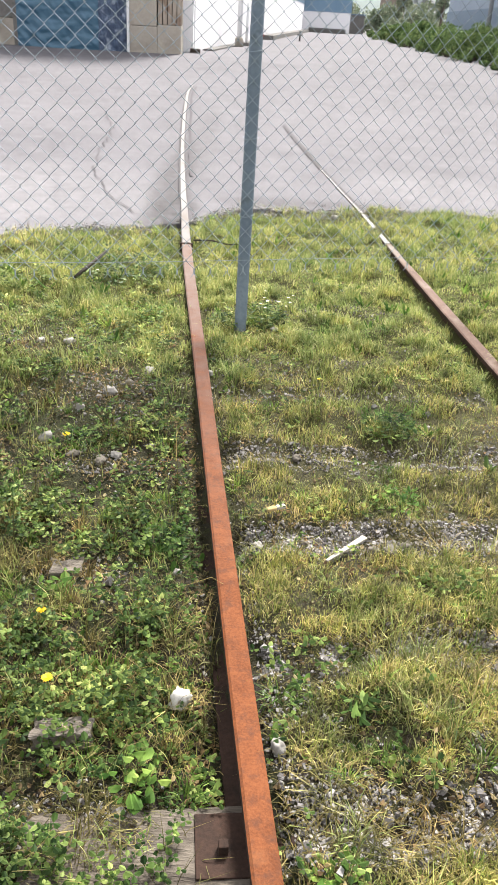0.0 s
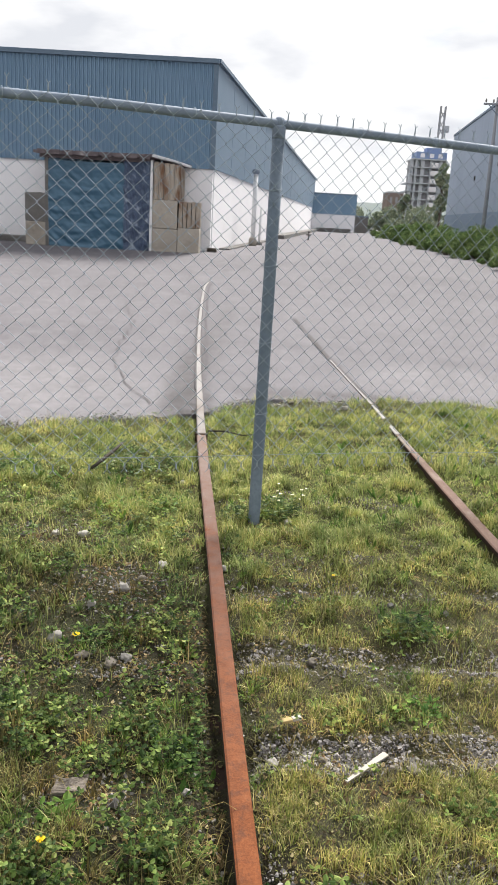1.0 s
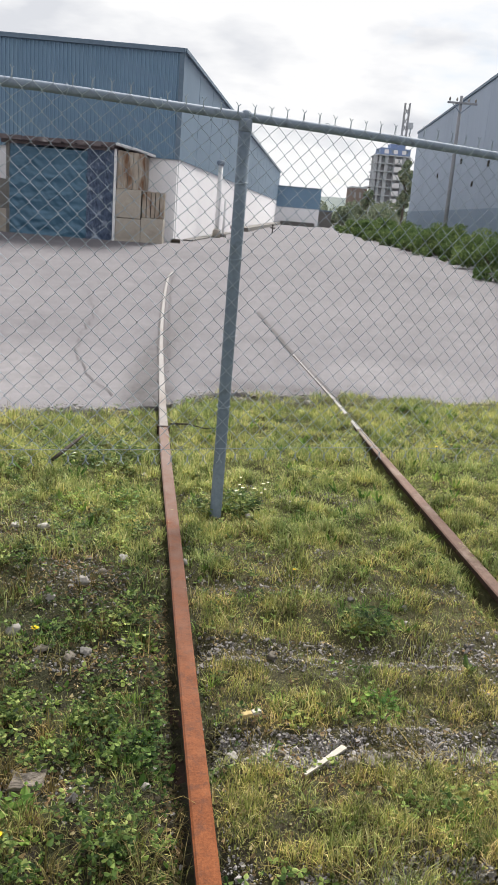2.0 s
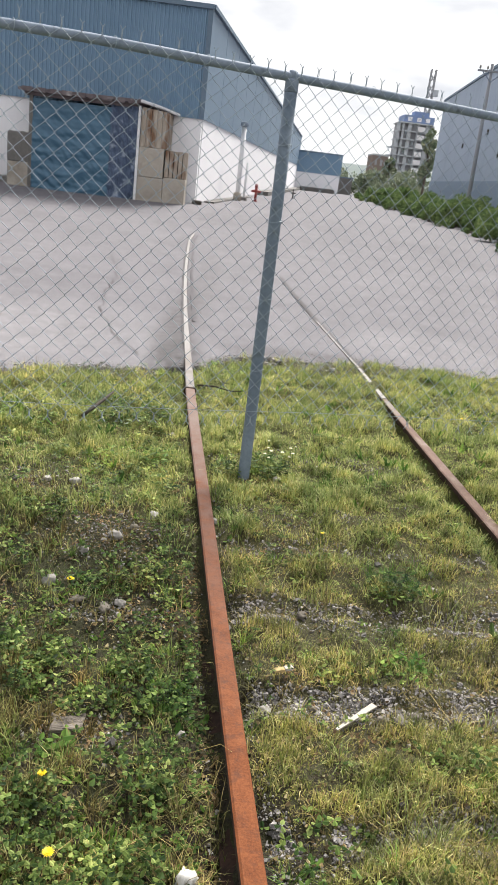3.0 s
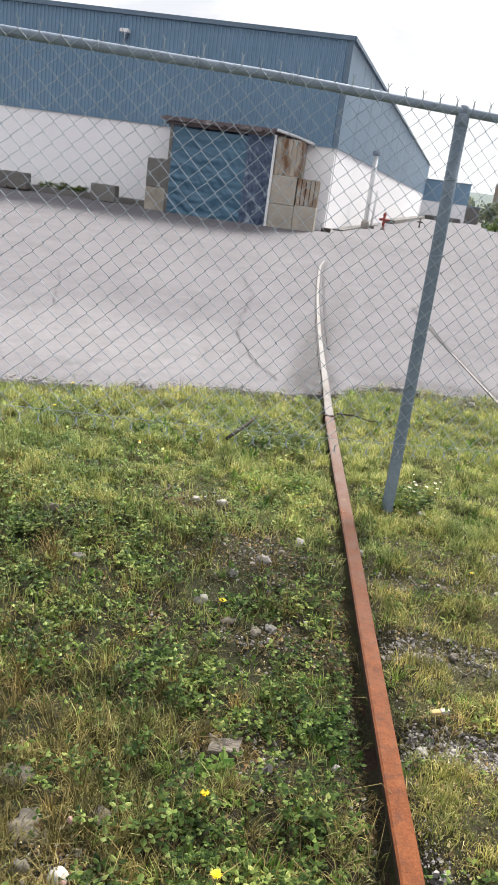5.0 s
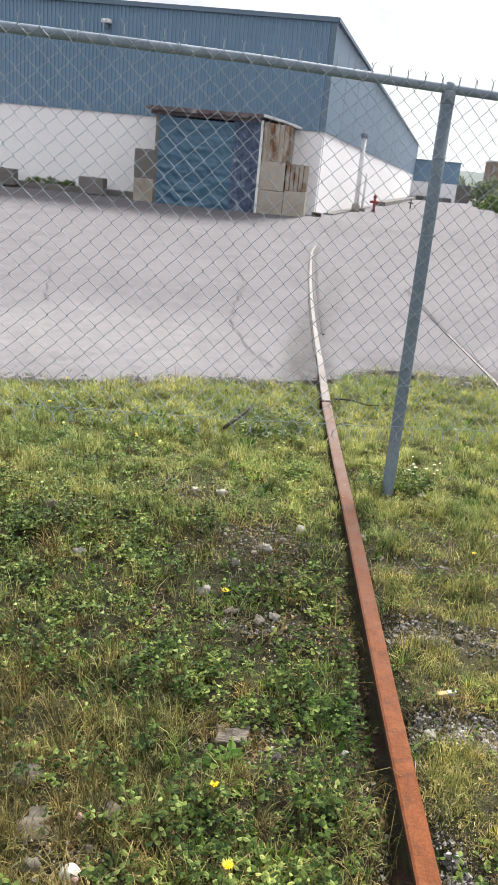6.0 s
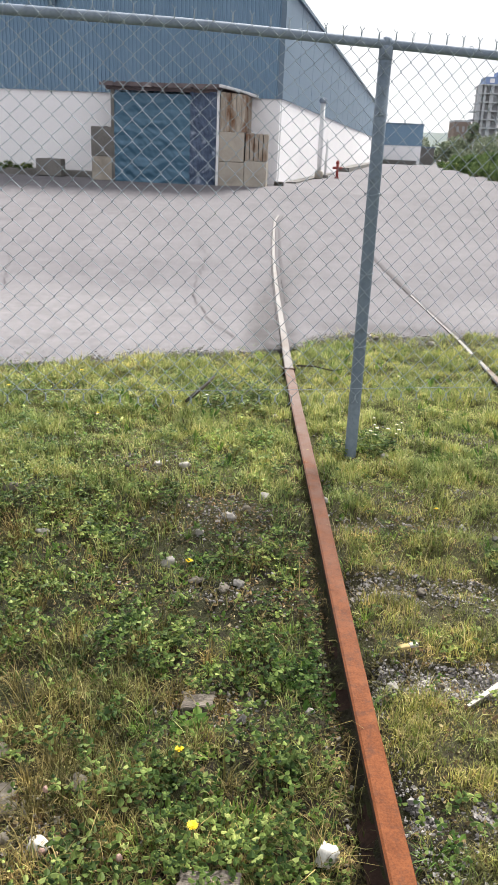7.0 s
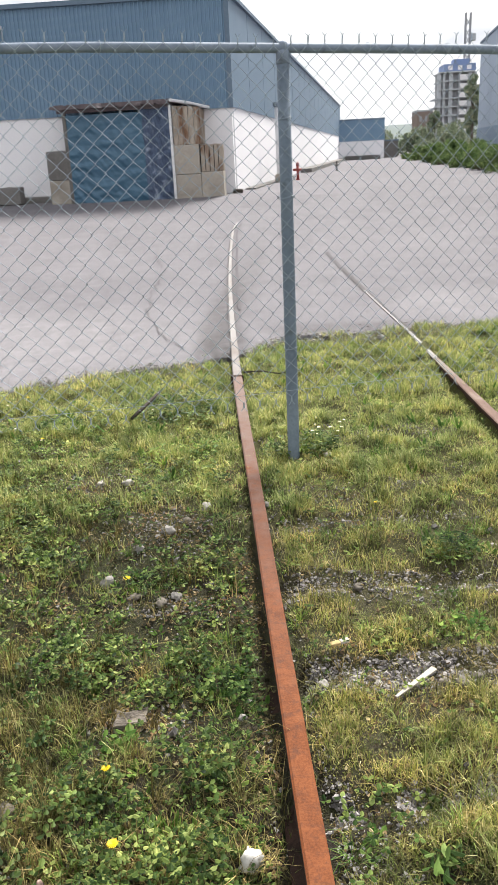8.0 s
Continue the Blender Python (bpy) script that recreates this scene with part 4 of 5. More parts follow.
part("crossarm", box_bm(-0.5, 0.52, -0.09, -0.03, 5.08, 5.14), M_POLE_WOOD, pole)
for x in (-0.43, -0.18, 0.22, 0.46):
    part("insulator", tube_bm([(x, -0.06, 5.16), (x, -0.06, 5.2), (x, -0.06, 5.24), (x, -0.06, 5.28)], [0.025, 0.035, 0.03, 0.012], 10), M_STONE, pole, "pale ceramic insulator", True)
part("brace", tube_bm([(-0.32, -0.06, 5.08), (-0.02, -0.1, 4.78)], 0.016, 6), M_GALV, pole)
part("brace", tube_bm([(0.32, -0.06, 5.08), (-0.02, -0.1, 4.78)], 0.016, 6), M_GALV, pole)

# ---------------- tower block under construction, far off ----------------
tower = thing("tower_block", "unfinished concrete tower block with open floors and blue membrane", "tower block", at=(40.0, 222.0, 0.6))
STOREY, STOREYS = 1.98, 9
# solid box whose grey stands for shade inside the open floors
part("core", box_bm(-4.0, 4.6, 1.4, 9, 0, STOREY * STOREYS), M_TOWER_DARK, tower, "solid core in the tone of shaded open floors")
for k in range(STOREYS + 1):
    inset = 0.0 if k < 7 else 0.9
    part("floor_slab", box_bm(-5.2 + inset, 5.2 - inset, 0, 10, k * STOREY - 0.14, k * STOREY + 0.16), M_TOWER, tower, "grey concrete slab")
for k in range(STOREYS):
    for i, x in enumerate((-4.8, -3.4, -1.9, 0.4, 2.7, 4.3)):
        part("column", box_bm(x, x + (0.55 if i % 2 else 0.9), 0.4, 1.0, k * STOREY + 0.16, (k + 1) * STOREY - 0.14), M_TOWER, tower)
    part("balcony_wall", box_bm(0.6, 2.4, -0.5, 0.1, k * STOREY + 0.1, k * STOREY + 1.25), M_WHITE, tower, "white balcony front")
part("penthouse", box_bm(-3.2, 4.6, 1.0, 9, STOREY * STOREYS + 0.16, STOREY * STOREYS + 1.9), M_TOWER_BLUE, tower, "blue membrane storey")
for x in (-2.2, 0.2, 2.4):
    part("window", box_bm(x, x + 1.1, 0.9, 1.0, STOREY * STOREYS + 0.5, STOREY * STOREYS + 1.5), M_WHITE, tower)
part("parapet", box_bm(-0.6, 3.2, 2.0, 6, STOREY * STOREYS + 1.9, STOREY * STOREYS + 3.0), M_TOWER_BLUE, tower, "blue membrane parapet")
crane = thing("tower_crane", "lattice tower crane rising behind the tower block", "crane", at=(44.0, 232.0, 0.6))
for sx in (-0.6, 0.6):
    for sy in (-0.6, 0.6):
        part("mast_leg", tube_bm([(sx, sy, 0), (sx, sy, 32)], 0.17, 5), M_TOWER_DARK, crane)
for k in range(15):
    s = 1 if k % 2 else -1
    part("lattice_bar", tube_bm([(-0.6 * s, -0.6, k * 2.05), (0.6 * s, -0.6, k * 2.05 + 2.05)], 0.13, 5), M_TOWER_DARK, crane)
    part("lattice_bar", tube_bm([(0.6 * s, 0.6, k * 2.05), (-0.6 * s, 0.6, k * 2.05 + 2.05)], 0.13, 5), M_TOWER_DARK, crane)
part("cab", box_bm(0.6, 2.0, -0.8, 0.8, 25.6, 27.2, bevel=0.1), M_TOWER, crane)
low = thing("apartment_block", "low brown brick block beside the tower", "building", at=(33.0, 224.0, 0.6))
part("wall", box_bm(-2.4, 1.6, 0, 10, 0, 9.2), M_BRICK_FAR, low)
part("roof", box_bm(-2.5, 1.7, -0.1, 10, 9.2, 9.6), M_TOWER, low)
for k in range(3):
    for x in (-1.8, -0.4, 0.7):
        part("window", box_bm(x, x + 0.6, -0.05, 0.02, 1.6 + k * 2.6, 3.0 + k * 2.6), M_TOWER_DARK, low)


# ---------------- bushes and trees ----------------
def leaf_cloud(name, centres, radii, count, size, material, seed, squash=0.8):
    """Many small folded leaves round a set of clumps, thin towards the outside."""
    rnd = np.random.default_rng(seed)
    c, r = np.array(centres, dtype=float), np.array(radii, dtype=float)
    pick = rnd.choice(len(c), count, p=r ** 2 / np.sum(r ** 2))
    d = rnd.normal(size=(count, 3))
    d /= np.linalg.norm(d, axis=1)[:, None]
    d[:, 2] *= squash
    p = c[pick] + d * (r[pick] * rnd.uniform(0.35, 1.08, count) ** 0.6)[:, None]
    a = rnd.normal(size=(count, 3))
    a /= np.linalg.norm(a, axis=1)[:, None]
    b = np.cross(a, rnd.normal(size=(count, 3)))
    b /= np.linalg.norm(b, axis=1)[:, None]
    n = np.cross(a, b)
    s = (size * rnd.uniform(0.6, 1.4, count))[:, None]
    v = np.stack([p - a * s, p + b * s * 0.5 + n * s * 0.15, p + a * s, p - b * s * 0.5 + n * s * 0.15], 1)
    i = np.arange(count * 4).reshape(count, 4)
    return arrays_mesh(name, v, [i[:, [0, 1, 2]], i[:, [0, 2, 3]]], material)


def bush(x, y, z, w, h, count, size, material, seed, label, category="bush", group="bushes along the yard"):
    rnd = random.Random(seed)
    ob = thing(category, label, category, group, at=(x, y, z))
    centres, radii = [], []
    for k in range(13):
        a, q = rnd.uniform(0, 6.28), rnd.uniform(0, 0.75) ** 0.7
        hh = rnd.uniform(0.18, 0.86) * h * (1 - 0.45 * q)
        centres.append((math.cos(a) * q * w, math.sin(a) * q * w, hh))
        radii.append(rnd.uniform(0.2, 0.38) * min(w, h))
    bm = bmesh.new()
    for c in centres[:8]:
        tube(bm, [(c[0] * 0.12, c[1] * 0.12, -0.05), (c[0] * 0.5, c[1] * 0.5, c[2] * 0.5), c], [0.03, 0.018, 0.006], 5)
    part("branch", bm, M_BARK, ob)
    crown = new("foliage", leaf_cloud("foliage", centres, radii, count, size, material, seed))
    crown.parent = ob
    return ob


def tree(x, y, z, w, h, count, size, material, seed, label, trunk=0.14):
    rnd = random.Random(seed)
    ob = thing("tree", label, "tree", "trees beyond the yard", at=(x, y, z))
    centres, radii = [], []
    bm = bmesh.new()
    tube(bm, [(0, 0, -0.1), (0.05 * w, 0, h * 0.4), (0, 0.04 * w, h * 0.85)], [trunk, trunk * 0.65, trunk * 0.2], 8)
    part("trunk", bm, M_BARK, ob)
    limbs = bmesh.new()
    for k in range(15):
        a, f = rnd.uniform(0, 6.28), rnd.uniform(0.25, 0.95)
        q = w * (1 - abs(f - 0.5) * 1.3) * rnd.uniform(0.35, 0.9)
        c = (math.cos(a) * q, math.sin(a) * q, h * f)
        centres.append(c)
        radii.append(w * rnd.uniform(0.28, 0.46))
        tube(limbs, [(0, 0, h * f * 0.75), (c[0] * 0.5, c[1] * 0.5, h * f * 0.9), c], [trunk * 0.35, trunk * 0.2, trunk * 0.06], 5)
    part("limb", limbs, M_BARK, ob)
    crown = new("crown", leaf_cloud("crown", centres, radii, count, size, material, seed, 1.0))
    crown.parent = ob
    return ob


rb = random.Random(77)
for k in range(26):
    t = k / 25
    y = 17.5 + 34 * t ** 1.3
    x = 6.75 + 0.035 * (y - 18) + rb.uniform(-0.25, 0.45)
    bush(x, y, float(rail_top(y)) - 0.03, rb.uniform(0.8, 1.2), rb.uniform(0.85, 1.3) - 0.15 * t, 4600, 0.034 + 0.024 * t, M_BUSH, 200 + k, "dense green bush along the edge of the yard")
for k in range(9):
    y = 19 + 3.6 * k
    x = 5.95 + 0.045 * (y - 18) + rb.uniform(-0.15, 0.2)
    bush(x, y, float(rail_top(y)) - 0.02, rb.uniform(0.5, 0.8), rb.uniform(0.3, 0.5), 1800, 0.03, M_BUSH, 300 + k, "low green weeds at the edge of the asphalt")
for k in range(15):
    x, y = 9.5 + 1.35 * k + rb.uniform(-0.8, 0.8), 92 + rb.uniform(-6, 26)
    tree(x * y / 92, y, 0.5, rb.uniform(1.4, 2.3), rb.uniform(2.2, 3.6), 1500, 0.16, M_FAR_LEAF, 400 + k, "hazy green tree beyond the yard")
for k in range(8):
    x, y = 8.2 + 0.9 * k, 62 + rb.uniform(-5, 8)
    bush(x * 1.02, y, 0.74, rb.uniform(1.0, 1.6), rb.uniform(0.8, 1.4), 1500, 0.1, M_BUSH, 500 + k, "green scrub at the end of the yard")
for x, y, w, h in ((15.9, 80.0, 0.8, 6.9), (16.7, 84.0, 0.9, 7.4), (15.0, 96.0, 0.9, 4.6)):
    tree(x, y, 0.6, w, h, 3600, 0.13, M_FAR_LEAF, int(600 + x * 3 + h), "tall hazy green tree beside the tower")
for k in range(3):
    x = -8.9 + 0.42 * k
    bush(x, 21.75, 0.88, 0.30, 0.2, 900, 0.018, M_CLOVER, 700 + k, "tuft of weeds growing on the kerb", "weed", "weeds on the kerb")


def ridge():
    """Wooded rise on the horizon."""
    n = 160
    x = np.linspace(-900, 900, n)
    h = 14 + 10 * fbm(x, x * 0, 160, 71) + 3 * fbm(x, x * 0, 14, 75)
    X = np.stack([x, x, x])
    Y = np.stack([x * 0 + 640, x * 0 + 700, x * 0 + 860])
    Z = np.stack([x * 0 - 2, h * 0.8, h])
    return grid_mesh("wooded_ridge", X, Y, Z, M_RIDGE)


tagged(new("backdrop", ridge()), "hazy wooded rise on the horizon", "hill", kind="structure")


# ---------------- grass, clover, weeds and gravel on the track bed ----------------
# stretch of ground that is densely grown, by the plan of the track
ZONE = (-3.0, 3.0, 0.85, 7.5)


def scatter(count, seed, x0=ZONE[0], x1=ZONE[1], y0=ZONE[2], y1=ZONE[3], power=1.35):
    """Random places on the unpaved ground, closer together near the foot of the track, and in a fan that widens with y."""
    g = np.random.default_rng(seed)
    y = y0 + (y1 - y0) * g.random(count) ** power
    half = np.minimum(0.75 + 0.36 * y, 3.0)
    x = -0.25 + half * (2 * g.random(count) - 1)
    keep = (y < yard_edge(x) + 0.02 + 0.2 * (g.random(count) - 0.5) * ease(fbm(x, y, 0.25, 17), 0.35, 0.6)) & (np.abs(x - rail_left(y)) > 0.042) & (np.abs(x - rail_right(y)) > 0.042)
    return x[keep], y[keep], g


def blot(x, y, cx, cy, rx, ry):
    return np.exp(-(((x - cx) / rx) ** 2 + ((y - cy) / ry) ** 2))


def bare(x, y):
    """How bare the ground is, 0 to 1: ballast over the sleepers, trodden soil."""
    u = x - rail_left(y)
    patch = fbm(x, y, 0.42, 41)
    strong = np.where(np.abs(y - 0.09 * x - 1.9) < 0.2, 0.2, 1.0)
    strip = 1.6 * strong * np.exp(-(tie_distance(x, y) / 0.08) ** 2) * ease(4.0 - y, 0, 0.8) * (u > 0) * ease(patch, 0.04, 0.28)
    strip = strip * (x < rail_right(y) + 0.3)
    mound = 1.35 * blot(x, y, -0.55, 3.62, 0.27, 0.28) + 1.1 * blot(x, y, -1.0, 4.05, 0.3, 0.16) + 1.0 * blot(x, y, -0.42, 2.98, 0.22, 0.1)
    mound += 1.4 * blot(x, y, -0.46, 2.32, 0.14, 0.09) + 0.7 * blot(x, y, 0.42, 1.42, 0.3, 0.1)
    mound += 1.5 * blot(x, y, -0.25, 1.43, 0.2, 0.09) + 1.0 * blot(x, y, -0.86, 1.76, 0.13, 0.1)
    mound += 0.6 * blot(x, y, 0.55, 4.75, 0.5, 0.12) + 1.0 * blot(x, y, 0.5, 6.86, 0.9, 0.1)
    mound = mound * (0.35 + 1.2 * fbm(x, y, 0.16, 47))
    soil = 0.9 * ease(fbm(x, y, 0.32, 44), 0.54, 0.68) * (1 - 0.6 * ease(y, 4.2, 5.2)) * np.where(u > 0, 0.35, 0.42)
    soil = soil * (1 - 0.9 * np.exp(-(((x + 1.15) / 0.5) ** 2 + ((y - 1.9) / 0.7) ** 2)))
    side = np.exp(-((u + 0.07) / 0.05) ** 2) * 0.5 * (u < 0) + np.exp(-((u - 0.06) / 0.03) ** 2) * 0.4 * (u > 0)
    return np.clip(strip + mound + soil + side, 0, 1)


def lushness(x, y):
    """Clover and broad leaves rather than grass."""
    u = x - rail_left(y)
    left = (u < 0) * (0.85 - 0.6 * ease(y, 3.6, 5.0)) * (1 - 0.95 * blot(x, y, -1.12, 1.85, 0.46, 0.6))
    return np.clip(left * (0.35 + 1.1 * fbm(x, y, 0.4, 51)) + (u > 0) * 0.28 * ease(fbm(x, y, 0.35, 54), 0.58, 0.72), 0, 1)


def dryness(x, y):
    u = x - rail_left(y)
    d = 0.8 * blot(x, y, -1.1, 1.85, 0.48, 0.6) + 0.36 * (u > 0) * (1 - ease(y, 3.2, 4.6)) + 0.07
    return np.clip(d * (0.3 + 1.4 * fbm(x, y, 0.5, 57)), 0, 1)


def blades(name, x, y, g, length, width, lean, material, label, lift=0.0):
    """Bent blades of three faces each."""
    n = len(x)
    z = ground_z(x, y) - 0.006 + lift
    tuft = 0.45 + 1.25 * ease(fbm(x, y, 0.13, 95), 0.35, 0.68)
    a, h = g.random(n) * 2 * math.pi, length * tuft * g.uniform(0.5, 1.35, n)
    t = np.clip(np.abs(g.normal(lean, 0.28, n)), 0, 1.45)
    out = np.stack([np.cos(a), np.sin(a)], -1)
    side = np.stack([-np.sin(a), np.cos(a), np.zeros(n)], -1)
    w = (width * g.uniform(0.6, 1.3, n))[:, None]
    p = np.stack([x, y, z], -1)

    def up(f, bend):
        r, v = h * f * np.sin(t * bend), h * f * np.cos(t * bend)
        return p + np.concatenate([out * r[:, None], v[:, None]], 1)
    m, tip = up(0.55, 0.75), up(1.0, 1.15)
    v = np.stack([p - side * w * 0.5, p + side * w * 0.5, m + side * w * 0.42, m - side * w * 0.42, tip], 1)
    i = np.arange(n * 5).reshape(n, 5)
    ob = new(name, arrays_mesh(name, v, [i[:, [0, 1, 2, 3]], i[:, [3, 2, 4]]], material))
    return tagged(ob, label, "grass", kind="stuff")


def leaf_fan(p, a, tilt, size, wide, g, fold=0.25):
    """Folded oval leaflets from p outwards in the heading a; six points each."""
    n = len(a)
    d = np.stack([np.cos(a) * np.cos(tilt), np.sin(a) * np.cos(tilt), np.sin(tilt)], -1)
    s = np.stack([-np.sin(a), np.cos(a), np.zeros(n)], -1)
    u = np.cross(d, s) * -1
    L, W = size[:, None], (size * wide)[:, None]
    pts = [p, p + d * L * 0.45 + s * W * 0.5 + u * W * fold, p + d * L * 0.85 + s * W * 0.42 + u * W * fold, p + d * L, p + d * L * 0.85 - s * W * 0.42 + u * W * fold,
           p + d * L * 0.45 - s * W * 0.5 + u * W * fold]
    return np.stack(pts, 1)


def leaves_object(name, V, material, label, category):
    n = len(V)
    i = np.arange(n * 6).reshape(n, 6)
    return tagged(new(name, arrays_mesh(name, V, [i[:, [0, 1, 2, 3]], i[:, [0, 3, 4, 5]]], material)), label, category, kind="stuff")


def clover(count, seed, size, height, chooser, label, material=M_CLOVER):
    x, y, g = scatter(count, seed)
    k = g.random(len(x)) < chooser(x, y)
    x, y = x[k], y[k]
    n = len(x)
    p = np.stack([x, y, ground_z(x, y) + height * g.uniform(0.25, 1.2, n) * (0.5 + fbm(x, y, 0.3, 63))], -1)
    a0, sz = g.random(n) * 2 * math.pi, size * g.uniform(0.55, 1.75, n)
    V = np.concatenate([leaf_fan(p, a0 + q * 2.094, g.uniform(-0.5, 0.6, n), sz, 0.68, g) for q in range(3)])
    leaves_object("clover", V, material, label, "clover")
    return x, y


def rosettes(count, seed, size, leaves, wide, chooser, material, label, tilt=(0.15, 0.9), name="weeds"):
    x, y, g = scatter(count, seed)
    k = g.random(len(x)) < chooser(x, y)
    x, y = x[k], y[k]
    n = len(x)
    p = np.stack([x, y, ground_z(x, y) - 0.002], -1)
    sz = size * g.uniform(0.55, 1.35, n)
    V = np.concatenate([leaf_fan(p, g.random(n) * 6.283, g.uniform(*tilt, n), sz * g.uniform(0.6, 1.2, n), wide, g) for q in range(leaves)])
    leaves_object(name, V, material, label, "weeds")


def pick(count, seed, chance, **k):
    x, y, g = scatter(count, seed, **k)
    keep = g.random(len(x)) < chance(x, y)
    return x[keep], y[keep], g


RIGHT = lambda x, y: (x > rail_left(y)).astype(float)
near = lambda y: 1 - 0.75 * ease(y, 4.0, 5.4)
x, y, g = pick(720000, 1, lambda x, y: (1 - bare(x, y)) ** 2 * (1 - 0.85 * lushness(x, y)) * (1 - 0.75 * dryness(x, y)) * near(y) * (0.3 + 0.9 * fbm(x, y, 0.12, 81)) * (0.35 + 0.65 * np.maximum(RIGHT(x, y), ease(y, 3.2, 4.2))))
blades("grass", x, y, g, 0.034, 0.0030, 0.5, M_GRASS, "short yellow-green grass between the rails")
x, y, g = pick(370000, 2, lambda x, y: ease(y, 3.3, 4.6) * (1 - 0.9 * bare(x, y)) * (0.35 + 0.8 * fbm(x, y, 0.25, 82)) * (0.4 + 0.6 * ease(yard_edge(x) - y, 0.0, 0.45)), y0=3.0, power=1.0)
blades("grass", x, y, g, 0.044, 0.0050, 0.55, M_GRASS_LUSH, "bright lush grass strip under the fence")
x, y, g = pick(200000, 3, lambda x, y: dryness(x, y) * (1 - 0.8 * bare(x, y)) * near(y))
blades("dry_grass", x, y, g, 0.042, 0.0028, 0.95, M_GRASS_DRY, "dry straw-coloured grass among the green")
x, y, g = pick(110000, 4, lambda x, y: (0.14 + 0.2 * RIGHT(x, y) + 0.3 * bare(x, y)) * near(y))
blades("thatch", x, y, g, 0.05, 0.0022, 1.4, M_GRASS_DRY, "dead straw lying flat on the soil", 0.012)
x, y, g = pick(90000, 5, lambda x, y: (blot(x, y, -1.15, 1.75, 0.45, 0.55) + 0.25 * (x < rail_left(y)) * ease(fbm(x, y, 0.3, 83), 0.5, 0.7)) * (1 - bare(x, y)))
blades("tall_grass", x, y, g, 0.10, 0.0024, 0.6, M_GRASS_DRY, "longer dry grass beside the track")
x, y, g = pick(130000, 6, lambda x, y: (1 - RIGHT(x, y)) * (1 - bare(x, y)) * 0.22 * ease(rail_left(y) - x, 0.15, 0.4) * near(y) + 0.6 * RIGHT(x, y) * ease(fbm(x, y, 0.22, 84), 0.6, 0.7) * near(y))
blades("tall_grass", x, y, g, 0.062, 0.003, 0.55, M_GRASS_LUSH, "fresh green grass tufts")
clover(86000, 7, 0.0135, 0.085, lambda x, y: (np.abs(x - rail_left(y) + 0.03) > 0.05) * lushness(x, y) * (1 - 0.9 * bare(x, y)) * ease(fbm(x, y, 0.13, 97), 0.40, 0.60) * (1 - 0.5 * ease(y, 3.4, 5)), "dark green clover leaves beside the rail")
clover(60000, 8, 0.0105, 0.022, lambda x, y: np.exp(-((x - rail_left(y) + 0.2) / 0.1) ** 2) * 0.6 * (x < rail_left(y) - 0.07), "low clover creeping along the rail")
clover(9000, 31, 0.0175, 0.07, lambda x, y: (x < rail_left(y) - 0.16) * (1 - bare(x, y)) ** 2 * 0.6 * (blot(x, y, -0.48, 1.74, 0.22, 0.32) + 0.4 * blot(x, y, -0.35, 2.45, 0.25, 0.3)) * ease(fbm(x, y, 0.14, 33), 0.35, 0.6), "large clover leaves beside the rail")
clover(46000, 32, 0.0155, 0.045, lambda x, y: (x < rail_left(y) - 0.2) * (1 - bare(x, y)) ** 3 * ease(y, 2.5, 3.3) * (1 - ease(y, 4.7, 5.6)) * ease(fbm(x, y, 0.2, 35), 0.42, 0.58), "grey-green clover carpet beside the track", M_HERB)
clover(16000, 36, 0.014, 0.04, lambda x, y: RIGHT(x, y) * (1 - bare(x, y)) * ease(fbm(x, y, 0.24, 37), 0.5, 0.64) * 0.55, "patches of clover between the rails", M_HERB)
rosettes(7600, 9, 0.034, 7, 0.42, lambda x, y: 0.55 * lushness(x, y) * (1 - bare(x, y)) * near(y), M_WEED, "broad-leaved weeds in the clover")
rosettes(900, 10, 0.045, 8, 0.3, lambda x, y: 0.25 * RIGHT(x, y) * (1 - bare(x, y)) * near(y) + 0.6 * blot(x, y, 0.62, 2.72, 0.14, 0.08) + 0.6 * blot(x, y, 0.75, 3.3, 0.16, 0.1), M_CLOVER, "dark green weeds between the rails")
rosettes(3000, 11, 0.06, 6, 0.22, lambda x, y: 0.35 * ease(y, 3.6, 5.0) * ease(fbm(x, y, 0.5, 85), 0.45, 0.65), M_WEED, "leafy weeds in the lush strip", (0.5, 1.2))


